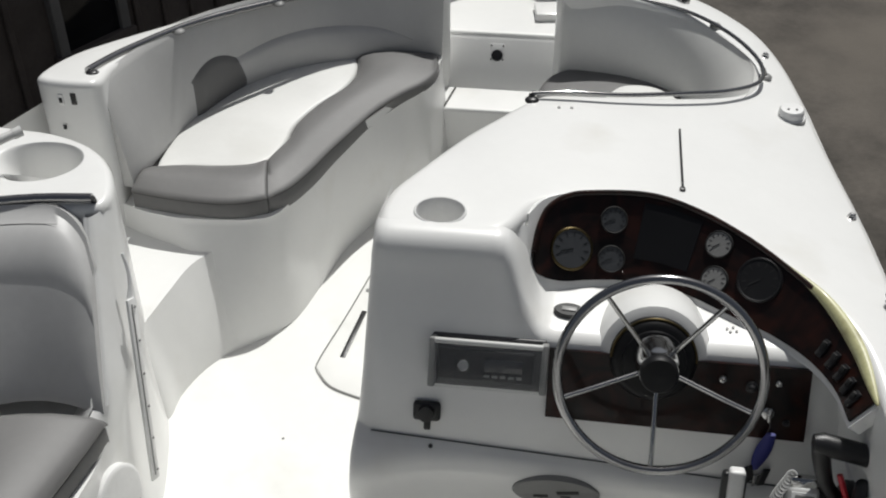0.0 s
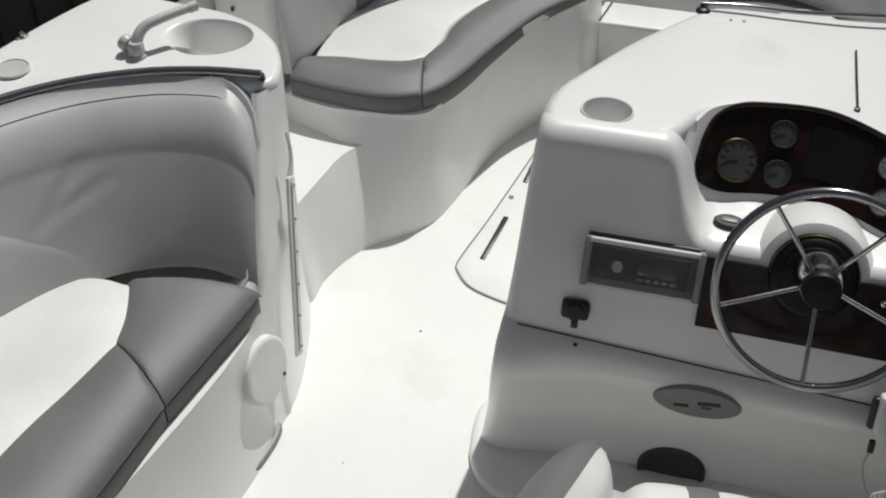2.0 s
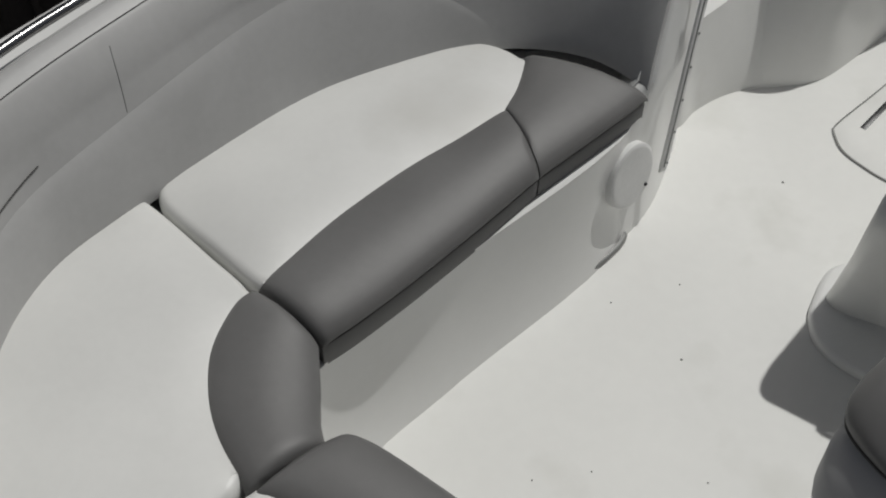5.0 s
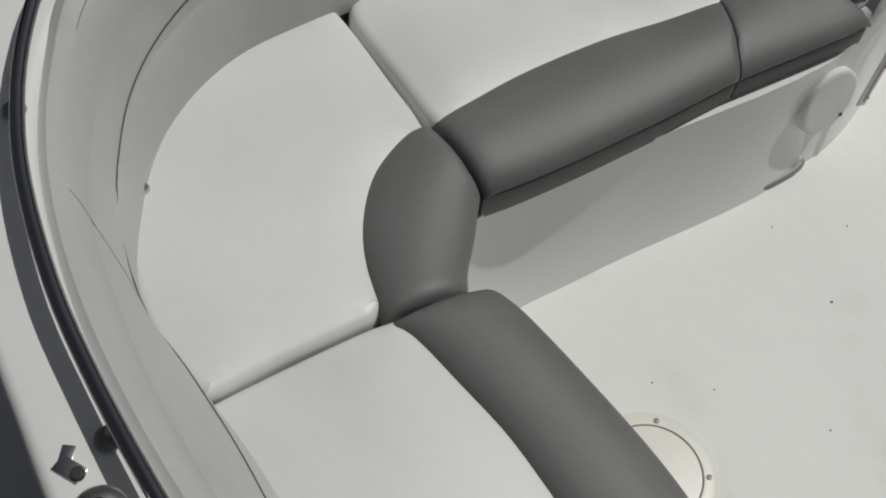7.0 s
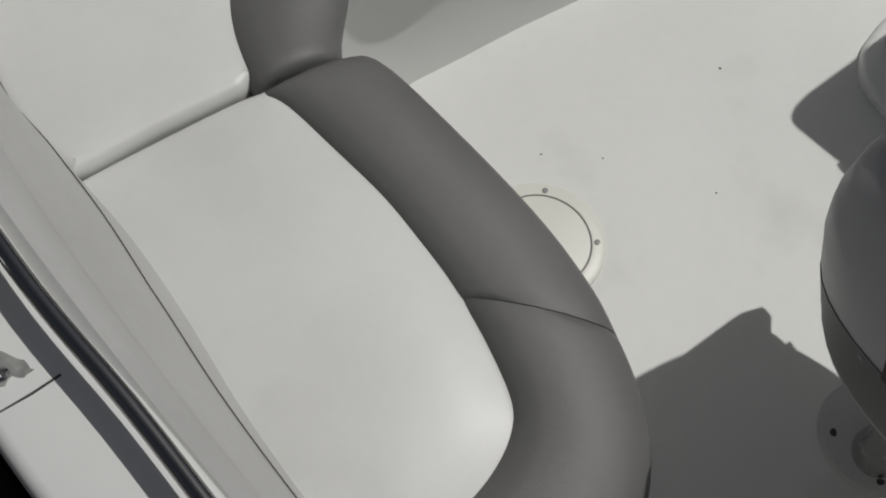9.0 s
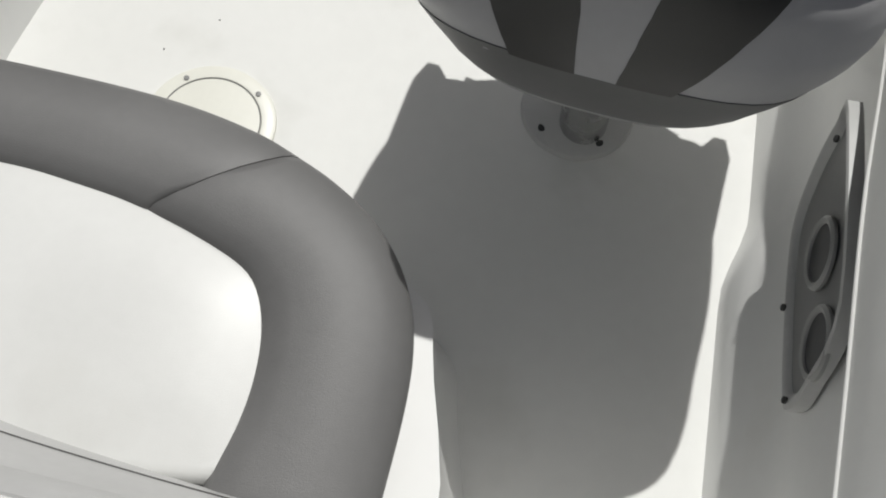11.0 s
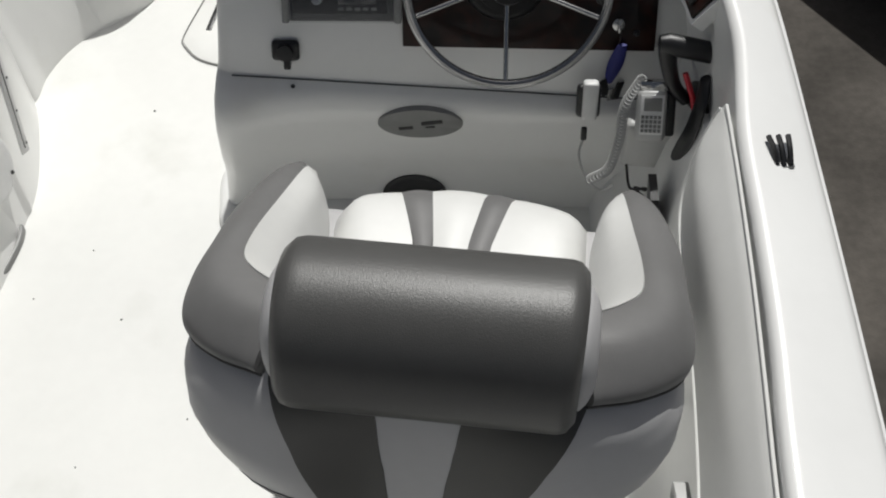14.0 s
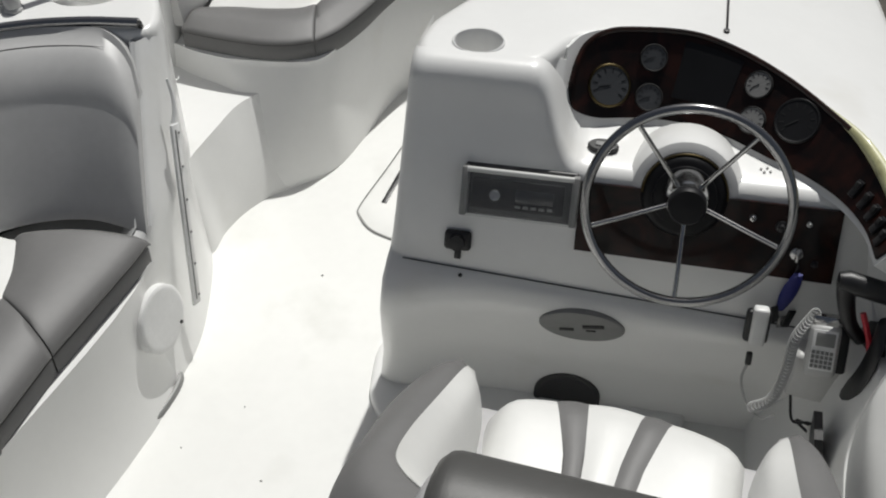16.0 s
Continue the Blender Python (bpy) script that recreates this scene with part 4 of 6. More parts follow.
# ---- helm seat ----
def seat():
    th = thing("helm_chair", "grey and white vinyl bucket helm seat on a pedestal", "boat seat", (0.744, -1.10, 0), rz=-6)
    HW = [(0.46, 0.238), (0.475, 0.250), (0.50, 0.260), (0.54, 0.276), (0.58, 0.291), (0.62, 0.306), (0.66, 0.320), (0.70, 0.328), (0.74, 0.330), (0.77, 0.315), (0.80, 0.280), (0.83, 0.205), (0.86, 0.17)]
    HF = [(0.46, 0.288), (0.50, 0.308), (0.56, 0.310), (0.60, 0.312), (0.64, 0.316), (0.70, 0.326), (0.86, 0.20)]
    YB = [(0.46, -0.22), (0.475, -0.25), (0.50, -0.268), (0.56, -0.287), (0.62, -0.297), (0.68, -0.294), (0.72, -0.287), (0.77, -0.277), (0.82, -0.265), (0.86, -0.25)]
    YF = [(0.46, 0.30), (0.50, 0.32), (0.525, 0.31), (0.55, 0.22), (0.60, 0.10), (0.64, -0.02), (0.68, -0.08), (0.72, -0.12), (0.80, -0.14), (0.86, -0.15)]
    YS = [(0.46, 0.30), (0.50, 0.345), (0.54, 0.34), (0.56, 0.31), (0.60, 0.24), (0.64, 0.16), (0.68, 0.06), (0.70, 0.0), (0.72, -0.06), (0.74, -0.10), (0.86, -0.16)]
    KX = [(0.46, 2.6), (0.56, 2.7), (0.66, 2.8), (0.70, 2.7), (0.74, 2.3), (0.80, 2.05), (0.86, 2.05)]

    def at(tab, z):
        for (a, u), (b, w) in zip(tab, tab[1:]):
            if z <= b:
                return u + (w - u) * max(0, (z - a)) / (b - a)
        return tab[-1][1]

    def skin(a, z, out=0.0):
        """The back of the shell: a in degrees from straight aft, positive to starboard."""
        h, yb = at(HW, z) + out, at(YB, z) - out
        y0 = -0.06 - 0.065 * max(0.0, min(1.0, (z - 0.54) / 0.16))
        s, c = math.sin(radians(a)), math.cos(radians(a))
        k = at(KX, z)
        q = (abs(s) ** k + abs(c) ** k) ** (-1 / k)
        return Vector((h * s * q, y0 + (yb - y0) * c * q, z))

    bm = bmesh.new()
    rings = []
    for i in range(49):
        z = 0.46 + 0.40 * i / 48
        ring = [skin(a, z) for a in range(-90, 91, 6)]
        f, h, w = at(YF, z), at(HW, z), at(YS, z)
        e = ring[-1].y + 0.004
        f, w = max(e, f), max(e + 0.004, w)
        g = max(h, at(HF, z)) if w > e + 0.05 else h
        side = [(h + (g - h) * 0.6, e + (w - e) * 0.45), (g, max(e, w - 0.04)), (g * 0.95, w), (g * 0.88, w), (g * 0.85, max(e, f - 0.01)), (g * 0.8, f)]
        ring += [Vector((x, y, z)) for x, y in side] + [Vector((0, f, z))] + [Vector((-x, y, z)) for x, y in side[::-1]]
        rings.append(ring)
    loft(bm, rings)
    part("shell", bm, VPALE, th, "pale grey vinyl seat shell", sharp=70)

    def ang(x, z):
        return min((0.25 * a for a in range(-320, 321)), key=lambda a: abs(skin(a, z).x - x))

    zt, zb = 0.85, 0.635
    for nm, b0, b1, t0, t1, mt, lb, out in (("back_panel", -0.114, -0.028, -0.20, -0.051, VDARK, "dark grey vinyl back panel", 0.005), ("back_panel", 0.024, 0.096, 0.054, 0.215, VDARK, "dark grey vinyl back panel", 0.005), ("back_wedge", -0.028, 0.024, -0.051, 0.054, VPALE, "light grey wedge panel", 0.004)):
        b2 = bmesh.new()
        rr = []
        for i in range(13):
            f = i / 12
            z = zb + (zt - zb) * f
            lo, hi = ang(b0 + (t0 - b0) * f, z), ang(b1 + (t1 - b1) * f, z)
            rr.append([skin(lo + (hi - lo) * j / 10, z, out) for j in range(11)] + [skin(lo + (hi - lo) * j / 10, z, -0.004) for j in range(10, -1, -1)])
        loft(b2, rr)
        part(nm, b2, mt, th, lb, sharp=70)
    # darker vinyl round the foot stands for shade where the shell turns under
    b2 = bmesh.new()
    rr = []
    for a in range(-84, 85, 6):
        top = 0.643 - 0.09 * (abs(a) / 84) ** 2
        zz = [0.462 + (top - 0.462) * j / 6 for j in range(7)]
        rr.append([skin(a, z, 0.0015) for z in zz] + [skin(a, z, -0.01) for z in zz[::-1]])
    loft(b2, rr)
    part("lower_shade_band", b2, VGREY, th, "darker grey band round the foot, for its shade", sharp=70)
    # head roll: round on top, squared off at its lower aft edge
    bm = bmesh.new()
    rings = []
    for i in range(37):
        x = -0.182 + 0.364 * i / 36
        e = min(1.0, (0.182 - abs(x)) / 0.025)
        k = 0.86 + 0.14 * math.sqrt(max(0, 1 - (1 - e) ** 2))
        ring = []
        for j in range(32):
            a = 2 * math.pi * j / 32
            y, z = 0.098 * math.cos(a), 0.088 * math.sin(a)
            c = max(0.0, math.cos(a - radians(212))) ** 6
            y, z = y - 0.020 * c, z - 0.004 * c
            ring.append(Vector((0.006 + x * (1 - 0.02 * max(0, -y) / 0.1), -0.160 + y * k, 0.882 + z * k)))
        rings.append(ring)
    loft(bm, rings)
    part("head_roll", bm, VROLL, th, "thick grey vinyl back roll", sharp=70)
    for s in (-1, 1):
        bm = bmesh.new()
        rings = []
        for i in range(8):
            x = 0.006 + s * (0.176 + 0.022 * i / 7)
            k = 0.92 * math.sqrt(max(0.02, 1 - (i / 7) ** 2 * 0.6))
            rings.append([Vector((x, -0.165 + 0.085 * k * math.cos(a), 0.875 + 0.085 * k * math.sin(a))) for a in (2 * math.pi * j / 20 for j in range(20))])
        loft(bm, rings)
        part("roll_end", bm, VPALE, th, "light grey roll end")
        # arm: a fat grey roll climbing aft round the back, its inner face a white pad
        ST = [((0.250, 0.268, 0.672), (0.270, 0.286, 0.660), (0.287, 0.278, 0.628), (0.275, 0.270, 0.57), (0.240, 0.277, 0.652)),
              ((0.253, 0.235, 0.695), (0.289, 0.237, 0.694), (0.314, 0.225, 0.655), (0.290, 0.220, 0.57), (0.214, 0.228, 0.598)),
              ((0.260, 0.140, 0.742), (0.303, 0.135, 0.742), (0.334, 0.120, 0.700), (0.308, 0.115, 0.60), (0.206, 0.132, 0.575)),
              ((0.268, 0.040, 0.788), (0.308, 0.030, 0.790), (0.336, 0.010, 0.748), (0.322, 0.000, 0.67), (0.201, 0.040, 0.575)),
              ((0.266, -0.025, 0.814), (0.308, -0.040, 0.817), (0.337, -0.060, 0.780), (0.333, -0.076, 0.745), (0.197, -0.020, 0.59)),
              ((0.244, -0.062, 0.832), (0.288, -0.092, 0.838), (0.322, -0.124, 0.803), (0.317, -0.135, 0.772), (0.200, -0.050, 0.64)),
              ((0.205, -0.092, 0.845), (0.238, -0.135, 0.858), (0.270, -0.176, 0.823), (0.265, -0.183, 0.800), (0.190, -0.080, 0.70)),
              ((0.160, -0.110, 0.852), (0.180, -0.150, 0.868), (0.205, -0.206, 0.838), (0.200, -0.212, 0.818), (0.170, -0.100, 0.74))]
        cols = [curve([Vector((s * q[k][0], q[k][1], q[k][2])) for q in ST], 8) for k in range(5)]
        bm = bmesh.new()
        rings, seam_line = [], []
        for i in range(len(cols[0])):
            R_, M_, O_, D_, C_ = (cols[k][i] for k in range(5))
            sec = curve([R_ + Vector((-s * 0.014, 0.004, -0.03)), R_, M_, O_, D_, D_.lerp(Vector((0, 0, D_.z)), 0.12) - Vector((0, 0, 0.012))], 6)
            rings.append(sec)
            if i > 22:
                seam_line.append(D_ + (D_ - O_) * 0.06)
        loft(bm, rings)
        arm = part("armrest", bm, VGREY, th, "grey vinyl armrest bolster", sharp=80)
        bm = bmesh.new()
        tube(bm, seam_line, 0.0026, 6)
        part("piping", bm, SEAM, arm)
        bm = bmesh.new()
        rings = []
        for i in range(len(cols[0]) - 8):
            R_, M_, O_, D_, C_ = (cols[k][i] for k in range(5))
            g = min(1.0, i / 12)
            m1 = R_.lerp(C_, 0.35) + Vector((-s * 0.020, 0, 0.022)) * g
            m2 = R_.lerp(C_, 0.7) + Vector((-s * 0.014, 0, 0.009)) * g
            sec = curve([R_ + Vector((-s * 0.002, 0, 0.002)), m1, m2, C_], 4)
            rings.append(sec + [C_ + Vector((s * 0.03, 0, -0.02)), R_ + Vector((s * 0.012, 0, -0.03))])
        loft(bm, rings)
        part("inner_pad", bm, VWHITE, th, "white vinyl inner side pad", sharp=80)
    # cushion in strips
    KF = (0.0, 0.5, 0.708, 0.906, 1.0)

    def strip(x0, x1, mat, lab):
        b2 = bmesh.new()
        rr = []
        for i in range(21):
            g = i / 20
            y = -0.16 + 0.53 * g
            k = max(0.0, (y - 0.30) / 0.07)
            z = 0.575 + 0.012 * math.sin((y + 0.16) / 0.53 * math.pi) - 0.055 * k ** 2
            t0, t1 = np.interp(g, KF, x0), np.interp(g, KF, x1)
            xs = [t0 + (t1 - t0) * j / 8 for j in range(9)]
            top = [Vector((x, y - 0.045 * (x / 0.21) ** 2 * g, z + 0.004 * math.sin(math.pi * j / 8) - 0.05 * max(0, (abs(x) - 0.17) / 0.05) ** 2)) for j, x in enumerate(xs)]
            rr.append(top + [Vector((p.x, p.y, 0.50)) for p in top[::-1]])
        loft(b2, rr)
        part("cushion", b2, mat, th, lab, sharp=70)

    EDGE_L, EDGE_R = (-0.215,) * 5, (0.205,) * 5
    S1, S2 = (-0.06, -0.06, -0.076, -0.106, -0.118), (-0.034, -0.034, -0.042, -0.056, -0.062)
    S3, S4 = (0.008, 0.008, 0.016, 0.032, 0.040), (0.040, 0.040, 0.053, 0.077, 0.088)
    strip(EDGE_L, S1, VWHITE, "white vinyl seat cushion panel")
    strip(S1, S2, VGREY, "grey vinyl seat stripe")
    strip(S2, S3, VWHITE, "white vinyl seat cushion panel")
    strip(S3, S4, VGREY, "grey vinyl seat stripe")
    strip(S4, EDGE_R, VWHITE, "white vinyl seat cushion panel")
    ell = [(0.2 * math.cos(2 * math.pi * k / 24), -0.08 + 0.13 * math.sin(2 * math.pi * k / 24)) for k in range(24)]
    part("back_pad", slab_from(ell, 0.60, 0.54, 0.02, 60), VGREY, th, "grey vinyl inner back pad")
    # pedestal
    bm = bmesh.new()
    lathe(bm, [(0.045, 0.0), (0.045, 0.30), (0.037, 0.30), (0.037, 0.45), (0.10, 0.452), (0.10, 0.462)], Matrix(), 28)
    part("pedestal", bm, STEEL, th, "grey metal seat post")
    bm = bmesh.new()
    lathe(bm, [(0.108, 0.0), (0.105, 0.012), (0.08, 0.022), (0.05, 0.03), (0.0, 0.03)], pose(-0.016, 0.036, 0), 36)
    pl = part("base_plate", bm, PALEPL, th, "round grey base plate")
    for a in (230, 310):
        bm = bmesh.new()
        lathe(bm, [(0.008, 0), (0.008, 0.004), (0, 0.006)], pose(-0.016 + 0.085 * math.cos(radians(a)), 0.036 + 0.085 * math.sin(radians(a)), 0.016), 10)
        part("screw", bm, DARK, pl)


seat()

# ---- starboard side: coaming pad, side locker ----
# pad stations: the piped lower edge, the shoulder and the top edge along the deck
LOW = [(1.062, -2.02, 0.515), (1.082, -1.7, 0.515), (1.097, -1.44, 0.515), (1.117, -1.24, 0.515), (1.132, -1.04, 0.515), (1.139, -0.85, 0.515), (1.147, -0.76, 0.525), (1.160, -0.715, 0.580), (1.180, -0.692, 0.640), (1.196, -0.682, 0.684)]
MID = [(1.100, -2.02, 0.625), (1.118, -1.7, 0.625), (1.136, -1.40, 0.625), (1.144, -1.22, 0.625), (1.152, -1.04, 0.625), (1.156, -0.85, 0.628), (1.163, -0.77, 0.634), (1.172, -0.725, 0.646), (1.186, -0.698, 0.666), (1.198, -0.684, 0.688)]
HIGH = [(1.132, -2.02, 0.692), (1.150, -1.7, 0.692), (1.167, -1.40, 0.692), (1.180, -1.22, 0.692), (1.192, -1.04, 0.692), (1.200, -0.85, 0.694), (1.202, -0.77, 0.695), (1.203, -0.73, 0.696), (1.203, -0.705, 0.697), (1.203, -0.688, 0.697)]
cp = thing("coaming_pad", "white vinyl coaming pad with piped edges along the side deck", "side cushion")
LOW, MID, HIGH = (resample(curve(q, 8), 70) for q in (LOW, MID, HIGH))
bm = bmesh.new()
rings = []
for a, b, c in zip(LOW, MID, HIGH):
    d = min(1.0, (c - a).length / 0.12)
    body = curve([c, c.lerp(b, 0.35) + Vector((-0.004, 0, 0.004)) * d, b + Vector((-0.006, 0, 0.003)) * d, b.lerp(a, 0.45) + Vector((-0.007, 0, 0)) * d, a], 6)
    rings.append(body + [a + Vector((0.010, 0, -0.006)), a + Vector((0.05, 0, 0.002)) * d, c + Vector((0.004, 0, -0.03)) * d])
loft(bm, rings)
up = part("upholstery", bm, VWHITE, cp)
for line in (LOW, HIGH):
    bm = bmesh.new()
    tube(bm, [p + Vector((-0.001, 0, 0.001)) for p in line], 0.0030, 8)
    part("piping", bm, VWHITE, up)

# side moulding below the pad
bm = bmesh.new()
rings = []
for i in range(41):
    y = -2.03 + 1.75 * i / 40
    w = max(0.0, min(1.0, (y + 1.40) / 0.18))
    w = 0.042 * w * w * (3 - 2 * w)
    u = max(0.0, min(1.0, (y + 0.88) / 0.16))
    u = 0.032 * u * u * (3 - 2 * u)
    rings.append([Vector((1.22 + w, y, 0.5)), Vector((1.145 + w + u, y, 0.5)), Vector((1.115 + w + u * 0.7, y, 0.36)), Vector((1.10 + w + u * 0.3, y, 0.20)), Vector((1.085 + w, y, 0.13)), Vector((1.06 + w, y, 0.09)), Vector((1.04 + w, y, 0.055)), Vector((1.028 + w, y, 0.0)), Vector((1.22 + w, y, 0.0))])
loft(bm, rings)
single("side_moulding", bm, GELCOAT, "white fibreglass side moulding with a low ledge", "boat liner", "structure")

# ---- bow: port lounge ----
BZ = 0.385
def lounge():
    th = thing("bow_lounge", "curved bow lounge, white vinyl with grey bolster", "bench seat")
    o = [(-0.315, 0.279), (-0.24, 0.292), (-0.16, 0.34), (-0.075, 0.44), (-0.03, 0.60), (0.01, 0.78), (0.075, 0.93), (0.17, 1.08), (0.24, 1.20), (0.235, 1.42), (-0.05, 1.42), (-0.3, 1.25), (-0.5, 0.95), (-0.66, 0.6), (-0.52, 0.46), (-0.38, 0.36)]
    o2 = [(-0.33, 0.462), (-0.26, 0.466), (-0.18, 0.475), (-0.115, 0.505), (-0.075, 0.60), (-0.03, 0.76), (0.05, 0.93), (0.135, 1.09), (0.205, 1.20), (0.215, 1.42), (-0.05, 1.42), (-0.3, 1.25), (-0.5, 0.95), (-0.66, 0.6), (-0.52, 0.50), (-0.40, 0.465)]
    bm = bmesh.new()
    rr = []
    for k in range(25):
        f = k / 24
        g = f ** 1.3
        rr.append(curve([Vector((a[0] + (b[0] - a[0]) * g, a[1] + (b[1] - a[1]) * g, 0.318 * f)) for a, b in zip(o, o2)], 20, True))
    rr.append([p + Vector((0, 0, 0.045 if p.y > 0.9 else 0.004)) for p in rr[-1]])
    loft(bm, rr)
    part("base", bm, GELCOAT, th, "white curved fibreglass base")
    white = [(-0.47, 0.60), (-0.40, 0.628), (-0.305, 0.636), (-0.215, 0.655), (-0.165, 0.70), (-0.145, 0.79), (-0.14, 0.88), (-0.10, 0.99), (-0.045, 1.09), (-0.02, 1.19), (-0.03, 1.29), (-0.07, 1.335), (-0.215, 1.265), (-0.35, 1.145), (-0.44, 0.96), (-0.475, 0.75)]
    part("seat_cushion", slab_from(white, BZ - 0.008, 0.31, 0.013, 120, grid=0.04, crown=0.008), VWHITE, th, "white vinyl seat cushion")
    rise = lambda f: 0.315 + 0.045 * max(0.0, (f - 0.25) / 0.75)
    for a, b, foot in (([(-0.49, 0.60), (-0.40, 0.621), (-0.305, 0.629), (-0.215, 0.648), (-0.172, 0.68)], [(-0.505, 0.495), (-0.40, 0.476), (-0.28, 0.466), (-0.195, 0.476), (-0.13, 0.506)], 0.315),
                 ([(-0.170, 0.682), (-0.152, 0.74), (-0.137, 0.79), (-0.131, 0.88), (-0.092, 0.99), (-0.037, 1.09), (-0.01, 1.19), (-0.015, 1.25), (-0.035, 1.30)], [(-0.128, 0.507), (-0.082, 0.56), (-0.042, 0.65), (-0.010, 0.75), (0.02, 0.83), (0.08, 0.98), (0.14, 1.08), (0.21, 1.17), (0.238, 1.25), (0.23, 1.35)], rise)):
        bm, pipe = bolster(a, b, BZ + 0.004, foot, 50, 0.36, (True, True))
        bl = part("bolster", bm, VGREY, th, "grey vinyl front bolster", sharp=75)
        bm = bmesh.new()
        tube(bm, pipe, 0.0024, 6)
        part("piping", bm, SEAM, bl)
    Bt = [(0.235, 1.36, 0.37), (0.05, 1.345, 0.37), (-0.05, 1.300, 0.37), (-0.22, 1.218, 0.37), (-0.350, 1.090, 0.37), (-0.438, 0.895, 0.37), (-0.476, 0.73, 0.37), (-0.505, 0.52, 0.37)]
    Tp = [(0.235, 1.42, 0.60), (0.03, 1.42, 0.605), (-0.11, 1.335, 0.61), (-0.29, 1.16, 0.625), (-0.42, 0.985, 0.645), (-0.502, 0.78, 0.66), (-0.535, 0.64, 0.67), (-0.545, 0.53, 0.68)]
    bk = part("backrest", pad(Bt, Tp, 0.010, 0.03, 70), VLIGHT, th, "pale vinyl curved backrest")
    part("lumbar", overlay(Bt, Tp, 80, 6, 48, lambda f: 0.10 + 0.42 * math.sin(math.pi * min(0.75, 0.05 + f * 0.8)) ** 0.7, 0.016, 0.014), VLIGHT, bk)
    part("insert", overlay(Bt, Tp, 80, 40, 56, lambda f: 0.12 + 0.46 * math.sin(math.pi * 0.82 * max(0.02, f)) ** 0.6, 0.013, 0.010, 0.0, 2), VGREY, bk, "grey vinyl lumbar insert")


lounge()

# bow port side deck
PB = [(-0.545, 0.50), (-0.54, 0.62), (-0.507, 0.775), (-0.425, 0.98), (-0.30, 1.155), (-0.13, 1.32), (0.03, 1.42), (0.22, 1.44), (0.24, 1.50), (0.12, 1.56), (-0.03, 1.50), (-0.215, 1.335), (-0.375, 1.15), (-0.50, 0.97), (-0.612, 0.81), (-0.682, 0.69), (-0.712, 0.56), (-0.685, 0.50)]
bm = slab_from(PB, lambda x, y: 0.705 - 0.12 * min(1.2, max(0, (y - 0.5) / 0.9)), 0.0, 0.02, 160, grid=0.06)
single("deck_bow_port", bm, GELCOAT, "white fibreglass bow side deck with rounded end", "boat deck", "structure")
rail("bow_grab_rail", [(-0.585, 0.564, 0.702), (-0.565, 0.65, 0.690), (-0.537, 0.739, 0.677), (-0.463, 0.907, 0.655), (-0.376, 1.040, 0.637), (-0.259, 1.170, 0.620), (-0.125, 1.31, 0.602), (0.04, 1.44, 0.588)], (0.0, 0.33, 0.66, 1.0), "chrome grab rail over the bow lounge", 0.010, z_of=lambda x, y: 0.703 - 0.12 * min(1.2, max(0, (y - 0.5) / 0.9)))
rail("helm_bow_rail", [(0.565, 0.47, 0.765), (0.66, 0.485, 0.765), (0.78, 0.505, 0.755), (0.92, 0.555, 0.739), (1.05, 0.635, 0.71), (1.14, 0.75, 0.68), (1.15, 0.90, 0.66), (1.085, 1.07, 0.65), (0.97, 1.205, 0.645), (0.80, 1.265, 0.65), (0.62, 1.27, 0.655)], (0.0, 0.5, 0.7, 1.0), "chrome grab rail round the starboard bow seat", 0.0055, z_of=deck_z)

# starboard bow seat
th = thing("bow_bench", "grey and white vinyl starboard bow seat", "bench seat")
part("seat_cushion", slab_from([(0.57, 0.56), (0.75, 0.58), (0.95, 0.65), (1.07, 0.76), (1.08, 0.92), (1.02, 1.06), (0.92, 1.16), (0.78, 1.215), (0.64, 1.225), (0.56, 1.10), (0.56, 0.8)], BZ + 0.045, 0.30, 0.03, 110, crown=0.01), VGREY, th, "grey vinyl seat cushion")
part("seat_panel", slab_from([(0.74, 0.80), (0.84, 0.84), (0.95, 0.93), (0.975, 1.02), (0.90, 1.10), (0.80, 1.09), (0.74, 0.96)], BZ + 0.061, BZ + 0.03, 0.006, 60), VWHITE, th, "white vinyl seat panel")
part("upholstery", pad([(1.04, 0.68, 0.41), (1.055, 0.79, 0.41), (1.045, 0.92, 0.41), (1.0, 1.05, 0.41), (0.93, 1.135, 0.41), (0.80, 1.195, 0.41), (0.62, 1.215, 0.41)], [(1.085, 0.67, 0.66), (1.12, 0.78, 0.645), (1.13, 0.92, 0.63), (1.07, 1.065, 0.62), (0.965, 1.19, 0.62), (0.80, 1.25, 0.63), (0.62, 1.25, 0.635)], 0.02, 0.02, 60), VWHITE, th, "white vinyl curved backrest")
bm = slab_from([(0.56, 0.52), (1.1, 0.55), (1.14, 0.9), (0.9, 1.26), (0.585, 1.28)], 0.305, 0.0, 0.02, 80, smooth=False)
single("bow_seat_base", bm, GELCOAT, "white fibreglass base of the bow seat", "bench", "structure")

